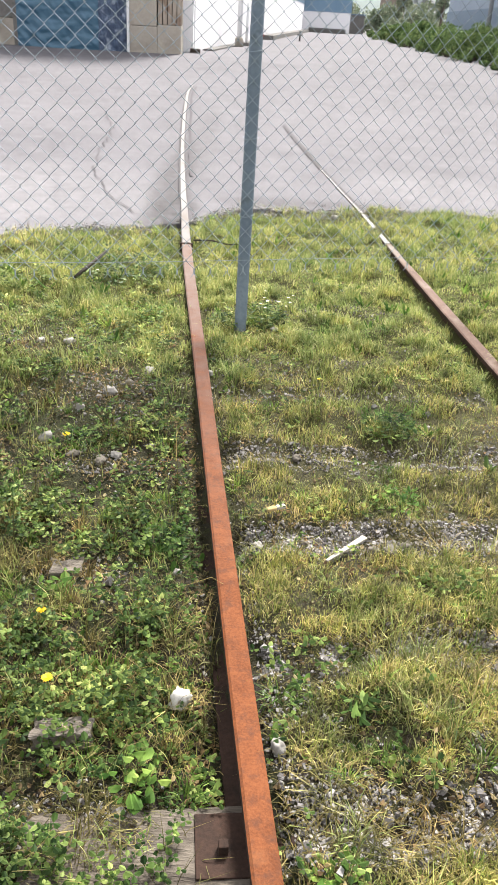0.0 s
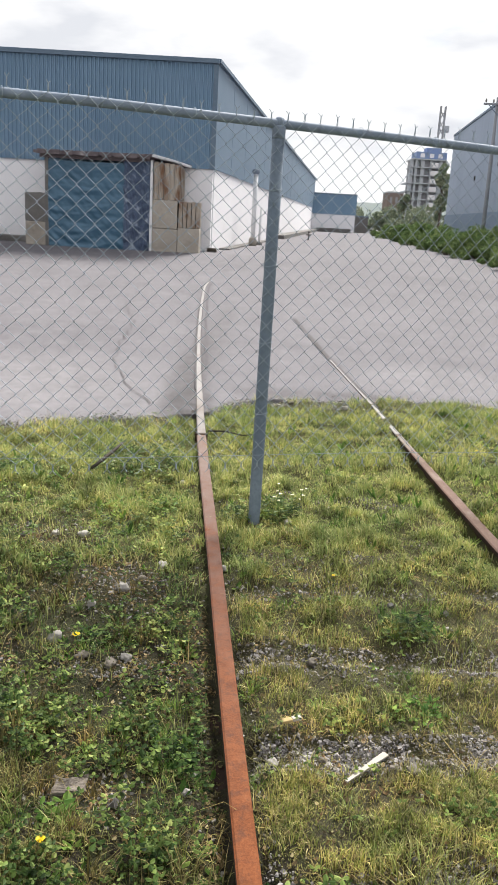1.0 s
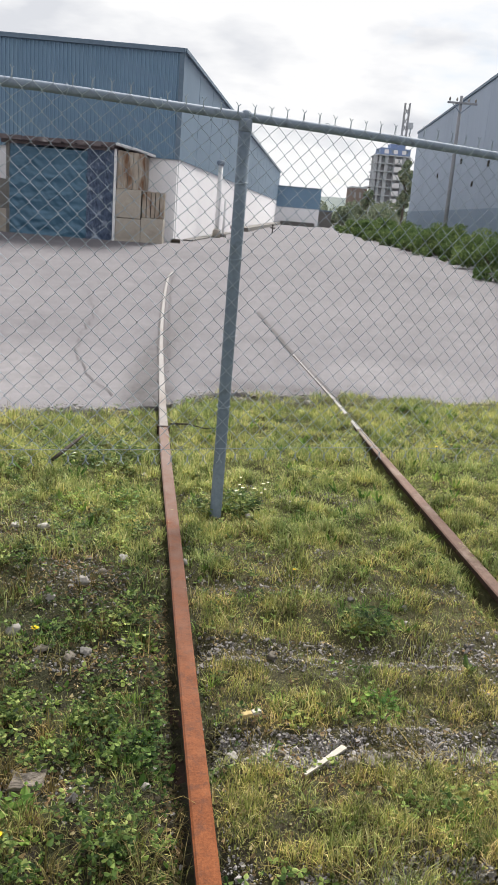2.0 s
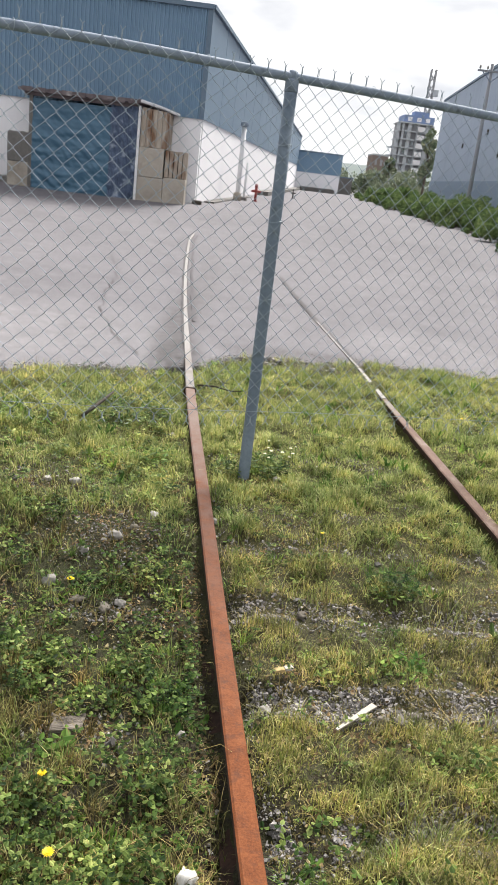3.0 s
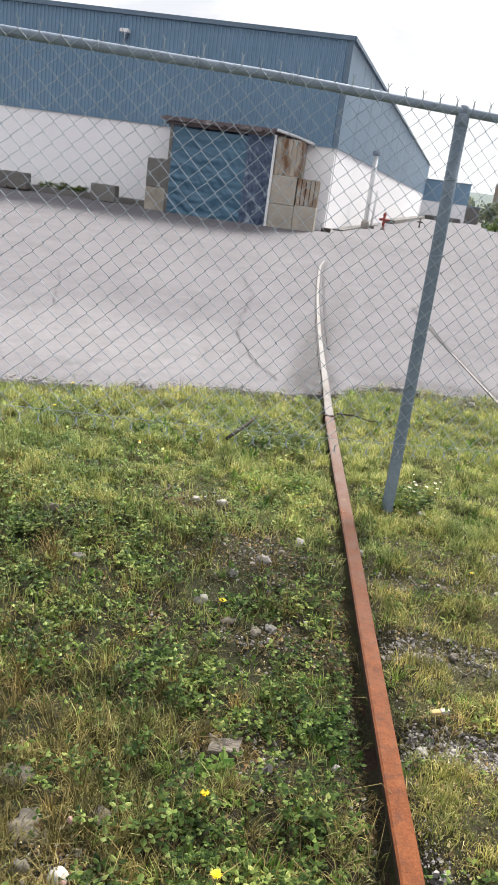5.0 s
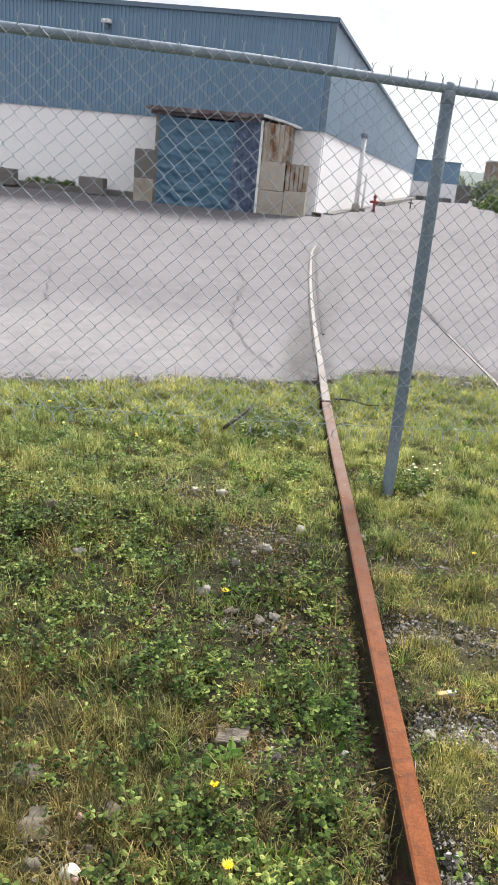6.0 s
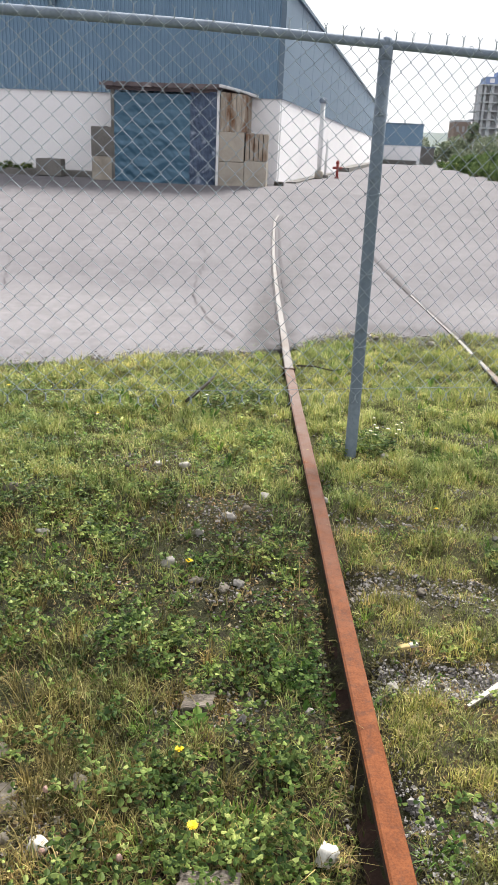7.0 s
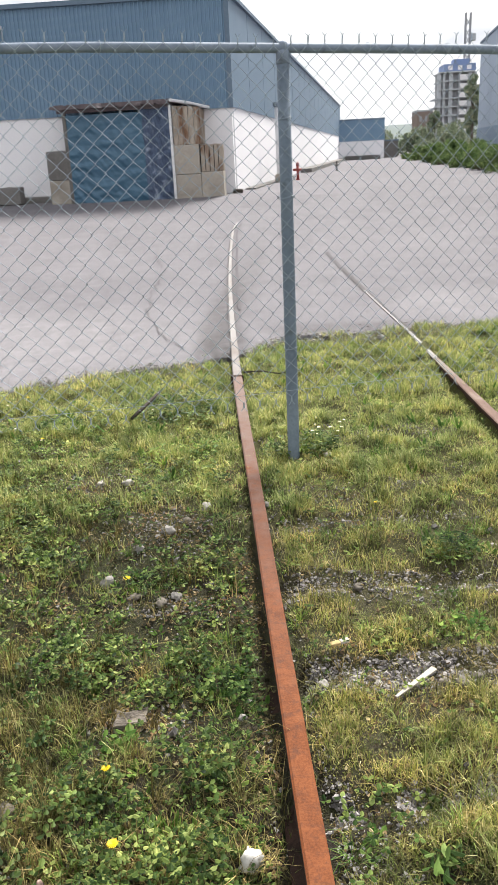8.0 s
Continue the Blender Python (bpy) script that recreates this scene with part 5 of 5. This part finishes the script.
def tufts(count, seed, each, reach, length, width, chooser, material, label, spread=0.9):
    """Tufts of grass whose blades fan out from one root."""
    x, y, g = scatter(count, seed)
    k = g.random(len(x)) < chooser(x, y)
    x, y = x[k], y[k]
    size = g.uniform(0.55, 1.3, len(x))
    cx, cy, s = np.repeat(x, each), np.repeat(y, each), np.repeat(size, each)
    n = len(cx)
    a, q = g.random(n) * 6.283, reach * np.sqrt(g.random(n)) * s
    out = np.stack([np.cos(a), np.sin(a)], -1)
    a2 = a + g.normal(0, 0.5, n)
    head = np.stack([np.cos(a2), np.sin(a2)], -1)
    p = np.concatenate([np.stack([cx, cy], -1) + out * q[:, None], np.zeros((n, 1))], 1)
    p[:, 2] = ground_z(p[:, 0], p[:, 1]) - 0.004
    t = np.clip(g.normal(spread, 0.35, n) * (0.3 + 0.7 * q / reach), 0.05, 1.5)
    h = length * s * g.uniform(0.5, 1.25, n)
    side = np.stack([-np.sin(a2), np.cos(a2), np.zeros(n)], -1) * (width * g.uniform(0.6, 1.3, n))[:, None] * 0.5

    def up(f, bend):
        r, v = h * f * np.sin(t * bend), h * f * np.cos(t * bend)
        return p + np.concatenate([head * r[:, None], v[:, None]], 1)
    m, tip = up(0.55, 0.7), up(1.0, 1.2)
    V = np.stack([p - side, p + side, m + side * 0.85, m - side * 0.85, tip], 1)
    i = np.arange(n * 5).reshape(n, 5)
    tagged(new("grass_tufts", arrays_mesh("grass_tufts", V, [i[:, [0, 1, 2, 3]], i[:, [3, 2, 4]]], material)), label, "grass", kind="stuff")


LEFT = lambda x, y: (x < rail_left(y) - 0.14).astype(float)
tufts(3600, 101, 46, 0.03, 0.12, 0.0024, lambda x, y: LEFT(x, y) * (1 - 0.7 * bare(x, y)) * (0.09 + 0.8 * blot(x, y, -1.1, 1.9, 0.45, 0.6)) * near(y), M_GRASS_DRY, "brown-olive tufts of dry grass in the weeds")
tufts(1300, 102, 40, 0.024, 0.09, 0.0026, lambda x, y: LEFT(x, y) * (1 - 0.8 * bare(x, y)) * 0.25 * near(y), M_GRASS_DRY, "olive grass tufts among the clover")
tufts(1500, 103, 36, 0.024, 0.065, 0.003, lambda x, y: (0.3 * LEFT(x, y) + 0.22 * RIGHT(x, y)) * (1 - bare(x, y)) * near(y), M_WEED, "fresh green grass tufts")
tufts(700, 104, 36, 0.03, 0.05, 0.0026, lambda x, y: RIGHT(x, y) * (1 - bare(x, y)) * 0.5 * near(y), M_GRASS_LUSH, "light yellow-green tufts between the rails")


def litter(count, seed, size, chooser, label):
    """Small curled dead leaves and bark flakes lying about."""
    x, y, g = scatter(count, seed)
    k = g.random(len(x)) < chooser(x, y)
    x, y = x[k], y[k]
    p = np.stack([x, y, ground_z(x, y) + g.uniform(0.002, 0.016, len(x))], -1)
    V = leaf_fan(p, g.random(len(x)) * 6.283, g.normal(0.05, 0.3, len(x)), size * g.uniform(0.5, 1.5, len(x)), 0.6, g, 0.4)
    leaves_object("dead_leaves", V, M_LITTER, label, "leaf litter")


litter(80000, 13, 0.015, lambda x, y: near(y) * (0.25 + 0.7 * bare(x, y) * (1 - RIGHT(x, y)) + 0.45 * np.exp(-((x - rail_left(y) + 0.1) / 0.08) ** 2)), "brown dead leaves and bark flakes on the soil")


def clump(cx, cy, r, count, size, wide, material, seed, label, tall=0.1, rise=(-0.3, 0.6)):
    """A bushy plant of many leaves on a few stems."""
    ob = thing("plant", label, "plant", "larger weeds", at=(cx, cy, float(ground_z(cx, cy))))
    g = np.random.default_rng(seed)
    a, q = g.random(count) * 6.283, np.sqrt(g.random(count)) * r
    p = np.stack([np.cos(a) * q, np.sin(a) * q, tall * g.uniform(0.05, 1.0, count) * (1.1 - 0.6 * q / r)], -1)
    V = leaf_fan(p, g.random(count) * 6.283, g.uniform(*rise, count), size * g.uniform(0.6, 1.3, count), wide, g)
    i = np.arange(count * 6).reshape(count, 6)
    o = new("foliage", arrays_mesh("foliage", V, [i[:, [0, 1, 2, 3]], i[:, [0, 3, 4, 5]]], material))
    o.parent = ob
    bm = bmesh.new()
    for k in range(min(count, 26)):
        tube(bm, [(p[k][0] * 0.3, p[k][1] * 0.3, -0.01), tuple(p[k])], [0.0018, 0.001], 4, False)
    part("stem", bm, M_STEM, ob)
    return ob


for k, (cx, cy, r, n, size, wide, mt, tall, label) in enumerate((
        (0.17, 4.5, 0.13, 190, 0.034, 0.4, M_CLOVER, 0.13, "dark leafy weed at the foot of the fence post"),
        (-0.05, 4.42, 0.09, 120, 0.034, 0.35, M_CLOVER, 0.10, "dark leafy weed at the foot of the fence post"),
        (0.66, 2.75, 0.10, 110, 0.032, 0.4, M_WEED, 0.07, "green broad-leaved weed between the rails"),
        (0.72, 3.32, 0.13, 150, 0.030, 0.5, M_CLOVER, 0.07, "dark green weed patch between the rails"),
        (-0.17, 1.52, 0.08, 44, 0.036, 0.6, M_WEED, 0.10, "bright lobed-leaf weed beside the rail"),
        (-0.30, 1.62, 0.13, 170, 0.022, 0.6, M_CLOVER, 0.07, "dark green leafy weed beside the rail"),
        (-0.66, 1.66, 0.15, 220, 0.022, 0.65, M_CLOVER, 0.08, "dark green clover-like weed near the sleeper end"),
        (-0.30, 1.88, 0.07, 80, 0.05, 0.14, M_WEED, 0.05, "bright narrow-leaved weed in the clover"),
        (-0.52, 2.2, 0.07, 36, 0.05, 0.5, M_WEED, 0.09, "fresh green weed by the sleeper end"),
        (-0.45, 4.6, 0.16, 200, 0.03, 0.4, M_WEED, 0.08, "fresh green weed near the fence"),
        (-0.72, 4.55, 0.14, 160, 0.03, 0.4, M_WEED, 0.08, "fresh green weed near the fence"),
        (-0.75, 5.25, 0.32, 480, 0.036, 0.4, M_CLOVER, 0.15, "dark green weed under the fence mesh"),
        (0.42, 1.72, 0.05, 26, 0.045, 0.3, M_CLOVER, 0.04, "dark narrow-leaved weed between the rails"))):
    clump(cx, cy, r, n, size, wide, mt, 800 + k, label, tall, (0.7, 1.4) if wide < 0.25 else (-0.3, 0.6))


# gravel
def unit_stone():
    """An angular chip: the eight corners of a block, to be jittered."""
    v = np.array([(a, b, c) for a in (-1, 1) for b in (-1, 1) for c in (-1, 1)], dtype=float) * 0.75
    f = np.array([(0, 1, 3), (0, 3, 2), (4, 6, 7), (4, 7, 5), (0, 4, 5), (0, 5, 1), (2, 3, 7), (2, 7, 6), (0, 2, 6), (0, 6, 4), (1, 5, 7), (1, 7, 3)])
    return v, f


def gravel(x, y, g, size, label, floor=None):
    v, f = unit_stone()
    n = len(x)
    s = (size * np.minimum(g.lognormal(0, 0.42, n), 2.2))[:, None, None]
    w = (v[None] + 0.75 * (g.random((n, len(v), 3)) - 0.5)) * g.uniform(0.5, 1.25, (n, 1, 3))
    t = g.normal(0, 0.6, n)
    ct, st = np.cos(t)[:, None], np.sin(t)[:, None]
    w = np.stack([w[..., 0], w[..., 1] * ct - w[..., 2] * st, w[..., 1] * st + w[..., 2] * ct], -1) * s
    a = g.random(n) * 6.283
    c, si = np.cos(a)[:, None], np.sin(a)[:, None]
    w = np.stack([w[..., 0] * c - w[..., 1] * si, w[..., 0] * si + w[..., 1] * c, w[..., 2]], -1)
    floor = ground_z(x, y) if floor is None else floor
    w += np.stack([x, y, floor + s[:, 0, 0] * 0.2], -1)[:, None, :]
    ff = (f[None] + (np.arange(n) * len(v))[:, None, None]).reshape(-1, 3)
    tagged(new("gravel", arrays_mesh("gravel", w, [ff], M_GRAVEL)), label, "gravel", kind="stuff")


x, y, g = pick(260000, 21, lambda x, y: bare(x, y) ** 1.3 * (0.45 + 0.55 * RIGHT(x, y)) * (1 - 0.7 * (x < rail_left(y)) * (np.abs(x - rail_left(y)) < 0.2)))
gravel(x, y, g, 0.0036, "small grey ballast gravel over the sleepers")
g = np.random.default_rng(27)
x = g.uniform(0.05, 1.55, 11000)
row = np.where(g.random(11000) < 0.55, TIES[2], TIES[3])
y = row + 0.09 * (x - 0.1) + g.normal(0, 0.034, 11000) + 0.06 * (fbm(x, row, 0.5, 88) - 0.5)
keep = (x > rail_left(y) + 0.07) & (x < rail_right(y) - 0.08) & (fbm(x, y, 0.3, 89) > 0.36)
gravel(x[keep], y[keep], g, 0.0042, "bands of grey ballast gravel across the track")
x, y, g = pick(5200, 22, lambda x, y: bare(x, y) ** 2 * 0.5 + 0.01)
gravel(x, y, g, 0.008, "coarse grey gravel among the weeds")


g = np.random.default_rng(23)
x = g.uniform(-2.9, 2.9, 10000)
y = yard_edge(x) + np.abs(g.normal(0, 0.10, 10000)) * np.where(g.random(10000) < 0.6, 1, -0.7) + 0.02
keep = (np.abs(x - rail_left(y)) > 0.04) & (np.abs(x - rail_right(y)) > 0.04) & (fbm(x, y, 0.35, 99) > 0.36)
x, y = x[keep], y[keep]
gravel(x, y, g, 0.0044, "crumbled asphalt and grit along the edge of the yard", np.where(y > yard_edge(x), rail_top(y) - 0.02, ground_z(x, y)))


g = np.random.default_rng(24)
x = g.uniform(-3.2, 2.6, 2600)
y = yard_edge(x) + 0.05 + np.abs(g.normal(0, 0.75, 2600))
keep = (np.abs(x - rail_left(y)) > 0.05) & (np.abs(x - rail_right(y)) > 0.05) & (fbm(x, y, 0.5, 98) > 0.45)
x, y = x[keep], y[keep]
gravel(x, y, g, 0.0022, "loose pale grit scattered on the asphalt", rail_top(y) - 0.012)


# single stones
def stone(x, y, size, flat, material, seed, label):
    ob = thing("stone", label, "stone", "loose stones", at=(x, y, float(ground_z(x, y)) + size * (0.42 if size < 0.045 else -0.1)), turn=seed * 47 % 360)
    bm = bmesh.new()
    bmesh.ops.create_icosphere(bm, subdivisions=3, radius=1.0)
    o = Vector((seed * 3.1, seed * 1.7, 0.3))
    for v in bm.verts:
        d = v.co.normalized()
        q = 0.95 + 0.34 * noise.noise(d * 1.2 + o) + 0.34 * noise.noise(d * 2.7 + o) + 0.16 * noise.noise(d * 6.5 + o)
        v.co = Vector((d.x * q, d.y * q * 0.78, d.z * q * flat)) * size
    bmesh.ops.rotate(bm, verts=bm.verts[:], cent=(0, 0, 0), matrix=Matrix.Rotation(0.25 * math.sin(seed * 2.3), 3, "X"))
    part("rock", bm, material, ob, "", True)


for k, (x, y, s, fl, mt, label) in enumerate((
        (-0.755, 3.16, 0.034, 0.8, M_STONE, "rounded pale stone in the clover"), (-0.398, 3.81, 0.032, 0.6, M_STONE, "pale stone on the bare soil"),
        (-0.542, 3.52, 0.036, 0.6, M_STONE, "pale stone on the bare soil"), (-0.66, 3.42, 0.02, 0.9, M_STONE, "small pale stone on the bare soil"),
        (-0.47, 3.62, 0.024, 0.6, M_STONE_GREY, "small grey stone on the bare soil"), (0.60, 2.44, 0.03, 0.6, M_STONE_GREY, "grey ballast stone beside the lath"),
        (0.66, 2.47, 0.026, 0.8, M_STONE_GREY, "grey ballast stone beside the lath"), (0.55, 2.46, 0.024, 0.7, M_STONE_GREY, "grey ballast stone beside the lath"),
        (-0.075, 1.79, 0.037, 1.0, M_STONE_WHITE, "upright white stone beside the rail"), (0.195, 1.59, 0.024, 1.0, M_STONE, "white stone against the rail"),
        (-0.83, 1.71, 0.03, 0.8, M_STONE_WHITE, "white stone in dry grass"), (-1.09, 2.03, 0.062, 0.6, M_STONE_GREY, "large brown-grey stone in dry grass"),
        (-0.98, 1.86, 0.065, 0.5, M_STONE_GREY, "flat grey stone in dry grass"), (-0.79, 1.93, 0.036, 0.6, M_STONE_GREY, "grey stone in dry grass"),
        (-0.94, 1.72, 0.031, 0.8, M_STONE_GREY, "grey stone in dry grass"), (-0.13, 2.35, 0.016, 1.1, M_STONE, "small white stone by the rail"),
        (-0.098, 3.80, 0.022, 0.8, M_STONE, "pale stone against the rail"), (-0.09, 3.88, 0.018, 0.8, M_STONE_GREY, "small stone against the rail"),
        (0.23, 4.42, 0.03, 0.5, M_STONE, "pale stone by the fence post"), (0.30, 4.5, 0.022, 0.5, M_STONE, "pale stone by the fence post"),
        (-1.12, 4.0, 0.03, 0.5, M_STONE_GREY, "grey stone on bare soil"), (-0.98, 4.05, 0.026, 0.5, M_STONE, "pale stone on bare soil"), (-0.84, 4.08, 0.03, 0.5, M_STONE, "pale stone on bare soil"),
        (-0.62, 3.06, 0.04, 0.4, M_STONE_GREY, "flat grey stone at the sleeper end"), (-0.50, 3.0, 0.03, 0.6, M_STONE_GREY, "grey stone at the sleeper end"), (-0.44, 3.04, 0.026, 0.6, M_STONE, "pale stone at the sleeper end"),
        (-1.35, 3.3, 0.03, 0.6, M_STONE, "pale stone in the weeds"), (-1.6, 3.6, 0.04, 0.6, M_STONE_GREY, "grey stone in the weeds"), (-0.33, 2.72, 0.018, 0.7, M_STONE, "small pale stone in the clover"),
        (0.9, 3.35, 0.024, 0.5, M_STONE, "pale stone between the rails"), (0.72, 3.05, 0.03, 0.5, M_STONE_GREY, "grey stone on the ballast"), (0.3, 3.08, 0.026, 0.5, M_STONE_GREY, "grey stone on the ballast"),
        (0.14, 2.44, 0.022, 0.7, M_STONE, "pale stone on the ballast"), (0.3, 2.48, 0.018, 0.7, M_STONE_GREY, "grey stone on the ballast"),
        (0.75, 6.85, 0.03, 0.6, M_STONE, "pale stone at the asphalt edge"), (0.3, 6.9, 0.03, 0.5, M_STONE_GREY, "grey stone at the asphalt edge"), (-0.42, 4.98, 0.024, 0.5, M_STONE, "white stone beside the rail"))):
    stone(x, y, s, fl, mt, k + 1, label)

# bleached lath and dark twig
lath = thing("lath", "bleached broken wooden lath lying on the ballast", "stick", at=(0.445, 2.43, float(ground_z(0.445, 2.43)) + 0.03), turn=46)
bm = box_bm(-0.105, 0.105, -0.0075, 0.0075, -0.003, 0.003, bevel=0.0015)
for v in bm.verts:
    v.co.y *= 1.0 + 0.6 * (v.co.x > 0.1) - 0.3 * (v.co.x < -0.1)
    v.co.z += 0.01 * v.co.x
part("strip", bm, M_STICK, lath)
chip = thing("wood_chip", "pale yellow chip of wood on the moss", "wood chip", at=(0.205, 2.62, float(ground_z(0.2, 2.62)) + 0.026), turn=24)
part("chip", box_bm(-0.038, 0.0, -0.010, 0.011, -0.008, 0.004, bevel=0.004), M_CHIP, chip, "yellowish end")
part("chip", box_bm(0.0, 0.034, -0.010, 0.010, -0.006, 0.006, bevel=0.003), M_STICK, chip)
end = thing("wood_chip", "weathered grey timber fragment at the sleeper end", "wood chip", at=(-0.50, 2.34, float(ground_z(-0.5, 2.34)) + 0.022), turn=8)
bm = box_bm(-0.052, 0.048, -0.036, 0.034, -0.03, 0.010, bevel=0.006)
bmesh.ops.subdivide_edges(bm, edges=bm.edges[:], cuts=3, use_grid_fill=True)
for v in bm.verts:
    v.co += Vector((noise.noise(v.co * 40), noise.noise(v.co * 38 + Vector((4, 0, 0))), noise.noise(v.co * 45 + Vector((0, 7, 0))))) * 0.016
part("timber", bm, M_GREY_WOOD, end)
stub = thing("wood_chip", "split grey timber end sticking out of the weeds", "wood chip", at=(-0.37, 1.645, float(ground_z(-0.37, 1.645)) + 0.035), turn=4)
bm = box_bm(-0.075, 0.075, -0.03, 0.03, -0.045, 0.012, bevel=0.006)
bmesh.ops.subdivide_edges(bm, edges=bm.edges[:], cuts=3, use_grid_fill=True)
for v in bm.verts:
    v.co += Vector((noise.noise(v.co * 30), noise.noise(v.co * 34 + Vector((4, 0, 0))), noise.noise(v.co * 45 + Vector((0, 7, 0))))) * 0.016
part("timber", bm, M_GREY_WOOD, stub)
twig = thing("twig", "dark dead stick in the grass under the fence", "stick", at=(-0.93, 5.08, float(ground_z(-0.93, 5.08)) + 0.075))
part("stem", tube_bm([(-0.05, -0.14, -0.01), (0.0, -0.03, 0.02), (0.05, 0.09, 0.05), (0.085, 0.18, 0.075)], [0.011, 0.012, 0.011, 0.006], 7), M_TWIG, twig, "", True)
wire_end = thing("twig", "thin dark twig lying beside the rail joint", "stick", at=(-0.2, 5.86, float(ground_z(-0.2, 5.86)) + 0.03))
part("stem", tube_bm([(-0.13, 0, 0.02), (0.0, 0.02, 0.02), (0.12, -0.03, 0.01), (0.2, 0.0, 0.012)], [0.007, 0.006, 0.005, 0.003], 6), M_TWIG, wire_end, "", True)


# flowers
def dandelion(x, y, h, r, seed, label):
    rnd = random.Random(seed)
    z = float(ground_z(x, y))
    ob = thing("dandelion", label, "flower", "yellow flowers", at=(x, y, z))
    part("stem", tube_bm([(0.01, 0.0, -0.01), (0.004, 0.004, h * 0.6), (0, 0, h)], 0.0018, 6), M_STEM, ob)
    bm = bmesh.new()
    for ring, (count, rr, rise) in enumerate(((16, 1.0, 0.12), (13, 0.75, 0.3), (9, 0.45, 0.5))):
        for k in range(count):
            a = 6.283 * k / count + ring * 0.2 + rnd.uniform(-0.08, 0.08)
            d, s = Vector((math.cos(a), math.sin(a), rise)), Vector((-math.sin(a), math.cos(a), 0))
            c = Vector((0, 0, h + 0.001 * ring))
            L = r * rr * rnd.uniform(0.85, 1.1)
            bm.faces.new([bm.verts.new(c + p) for p in (s * -0.06 * r, d * L * 0.6 - s * 0.13 * r, d * L, d * L * 0.6 + s * 0.13 * r, s * 0.06 * r)])
    part("flower_head", bm, M_PETAL, ob, "bright yellow petals")


for k, (x, y, h, r) in enumerate(((-0.515, 2.046, 0.07, 0.0165), (-0.427, 1.745, 0.125, 0.0185), (-0.662, 3.123, 0.06, 0.019), (0.43, 3.75, 0.05, 0.011), (-1.75, 5.3, 0.08, 0.015),
                                  (-2.1, 4.9, 0.08, 0.015), (-0.9, 5.75, 0.07, 0.012), (1.55, 5.6, 0.07, 0.014), (-1.45, 4.6, 0.06, 0.012), (-2.2, 5.5, 0.08, 0.015))):
    dandelion(x, y, h, r, 900 + k, "yellow dandelion flower standing in the weeds")


def daisy(x, y, h, r, seed):
    ob = thing("white_flower", "small white flower on a thin stem", "flower", "white flowers", at=(x, y, float(ground_z(x, y))))
    part("stem", tube_bm([(0.008, 0, -0.01), (0, 0, h)], 0.0012, 5), M_STEM, ob)
    bm = bmesh.new()
    for k in range(9):
        a = 6.283 * k / 9 + seed
        d, s = Vector((math.cos(a), math.sin(a), 0.25)), Vector((-math.sin(a), math.cos(a), 0))
        bm.faces.new([bm.verts.new(Vector((0, 0, h)) + p) for p in (s * -0.1 * r, d * r * 0.7 - s * 0.24 * r, d * r, d * r * 0.7 + s * 0.24 * r)])
    part("blossom", bm, M_PETAL_WHITE, ob)
    part("centre", tube_bm([(0, 0, h - 0.001), (0, 0, h + r * 0.25)], [r * 0.3, r * 0.18], 7), M_PETAL, ob, "yellow centre")


rf = random.Random(31)
for k in range(11):
    daisy(0.24 + rf.uniform(-0.1, 0.1), 4.56 + rf.uniform(-0.12, 0.16), rf.uniform(0.08, 0.17), rf.uniform(0.007, 0.011), k * 0.3)
for k in range(16):
    x = rf.uniform(-2.2, 1.8)
    daisy(x, float(yard_edge(x)) - rf.uniform(0.15, 1.6), rf.uniform(0.05, 0.11), rf.uniform(0.006, 0.010), k * 0.3)


# pink clover blossoms and dead stalks
def blossom(x, y, h, seed):
    ob = thing("clover_blossom", "faded pink clover blossom on a short stem", "flower", "clover blossoms", at=(x, y, float(ground_z(x, y))))
    part("stem", tube_bm([(0.006, 0, -0.01), (0, 0, h)], 0.0014, 5), M_STEM, ob)
    bm = bmesh.new()
    bmesh.ops.create_icosphere(bm, subdivisions=2, radius=0.0085, matrix=Matrix.Translation((0, 0, h + 0.008)) @ Matrix.Diagonal((1, 1, 1.25, 1)))
    for v in bm.verts:
        v.co += (v.co - Vector((0, 0, h + 0.008))) * 0.35 * noise.noise(v.co * 300 + Vector((seed, 0, 0)))
    part("flower_head", bm, M_PINK, ob)


for k, (x, y, h) in enumerate(((-0.85, 1.84, 0.06), (-0.60, 1.66, 0.07), (-0.80, 1.66, 0.05), (-0.36, 1.62, 0.06))):
    blossom(x, y, h, k)
x, y, g = pick(2600, 25, lambda x, y: 0.25 + 0.6 * bare(x, y))
blades("dead_stalk", x, y, g, 0.13, 0.003, 1.45, M_GRASS_DRY, "pale dead stalks lying on gravel and soil", 0.016)

# plainer growth out to the sides of and behind the camera's stretch
g = np.random.default_rng(61)
x, y = g.uniform(-8, 8, 165000), g.uniform(-8, 8.5, 165000)
inner = (y > 0.85) & (np.abs(x + 0.25) < np.minimum(0.75 + 0.36 * y, 3.0))
keep = ~inner & (y < yard_edge(x)) & (np.abs(x - rail_left(y)) > 0.06) & (np.abs(x - rail_right(y)) > 0.06) & (g.random(len(x)) < 0.35 + 0.9 * fbm(x, y, 0.6, 65))
blades("grass", x[keep], y[keep], g, 0.085, 0.03, 1.0, M_VERGE, "rough grass on the verge beside the track")
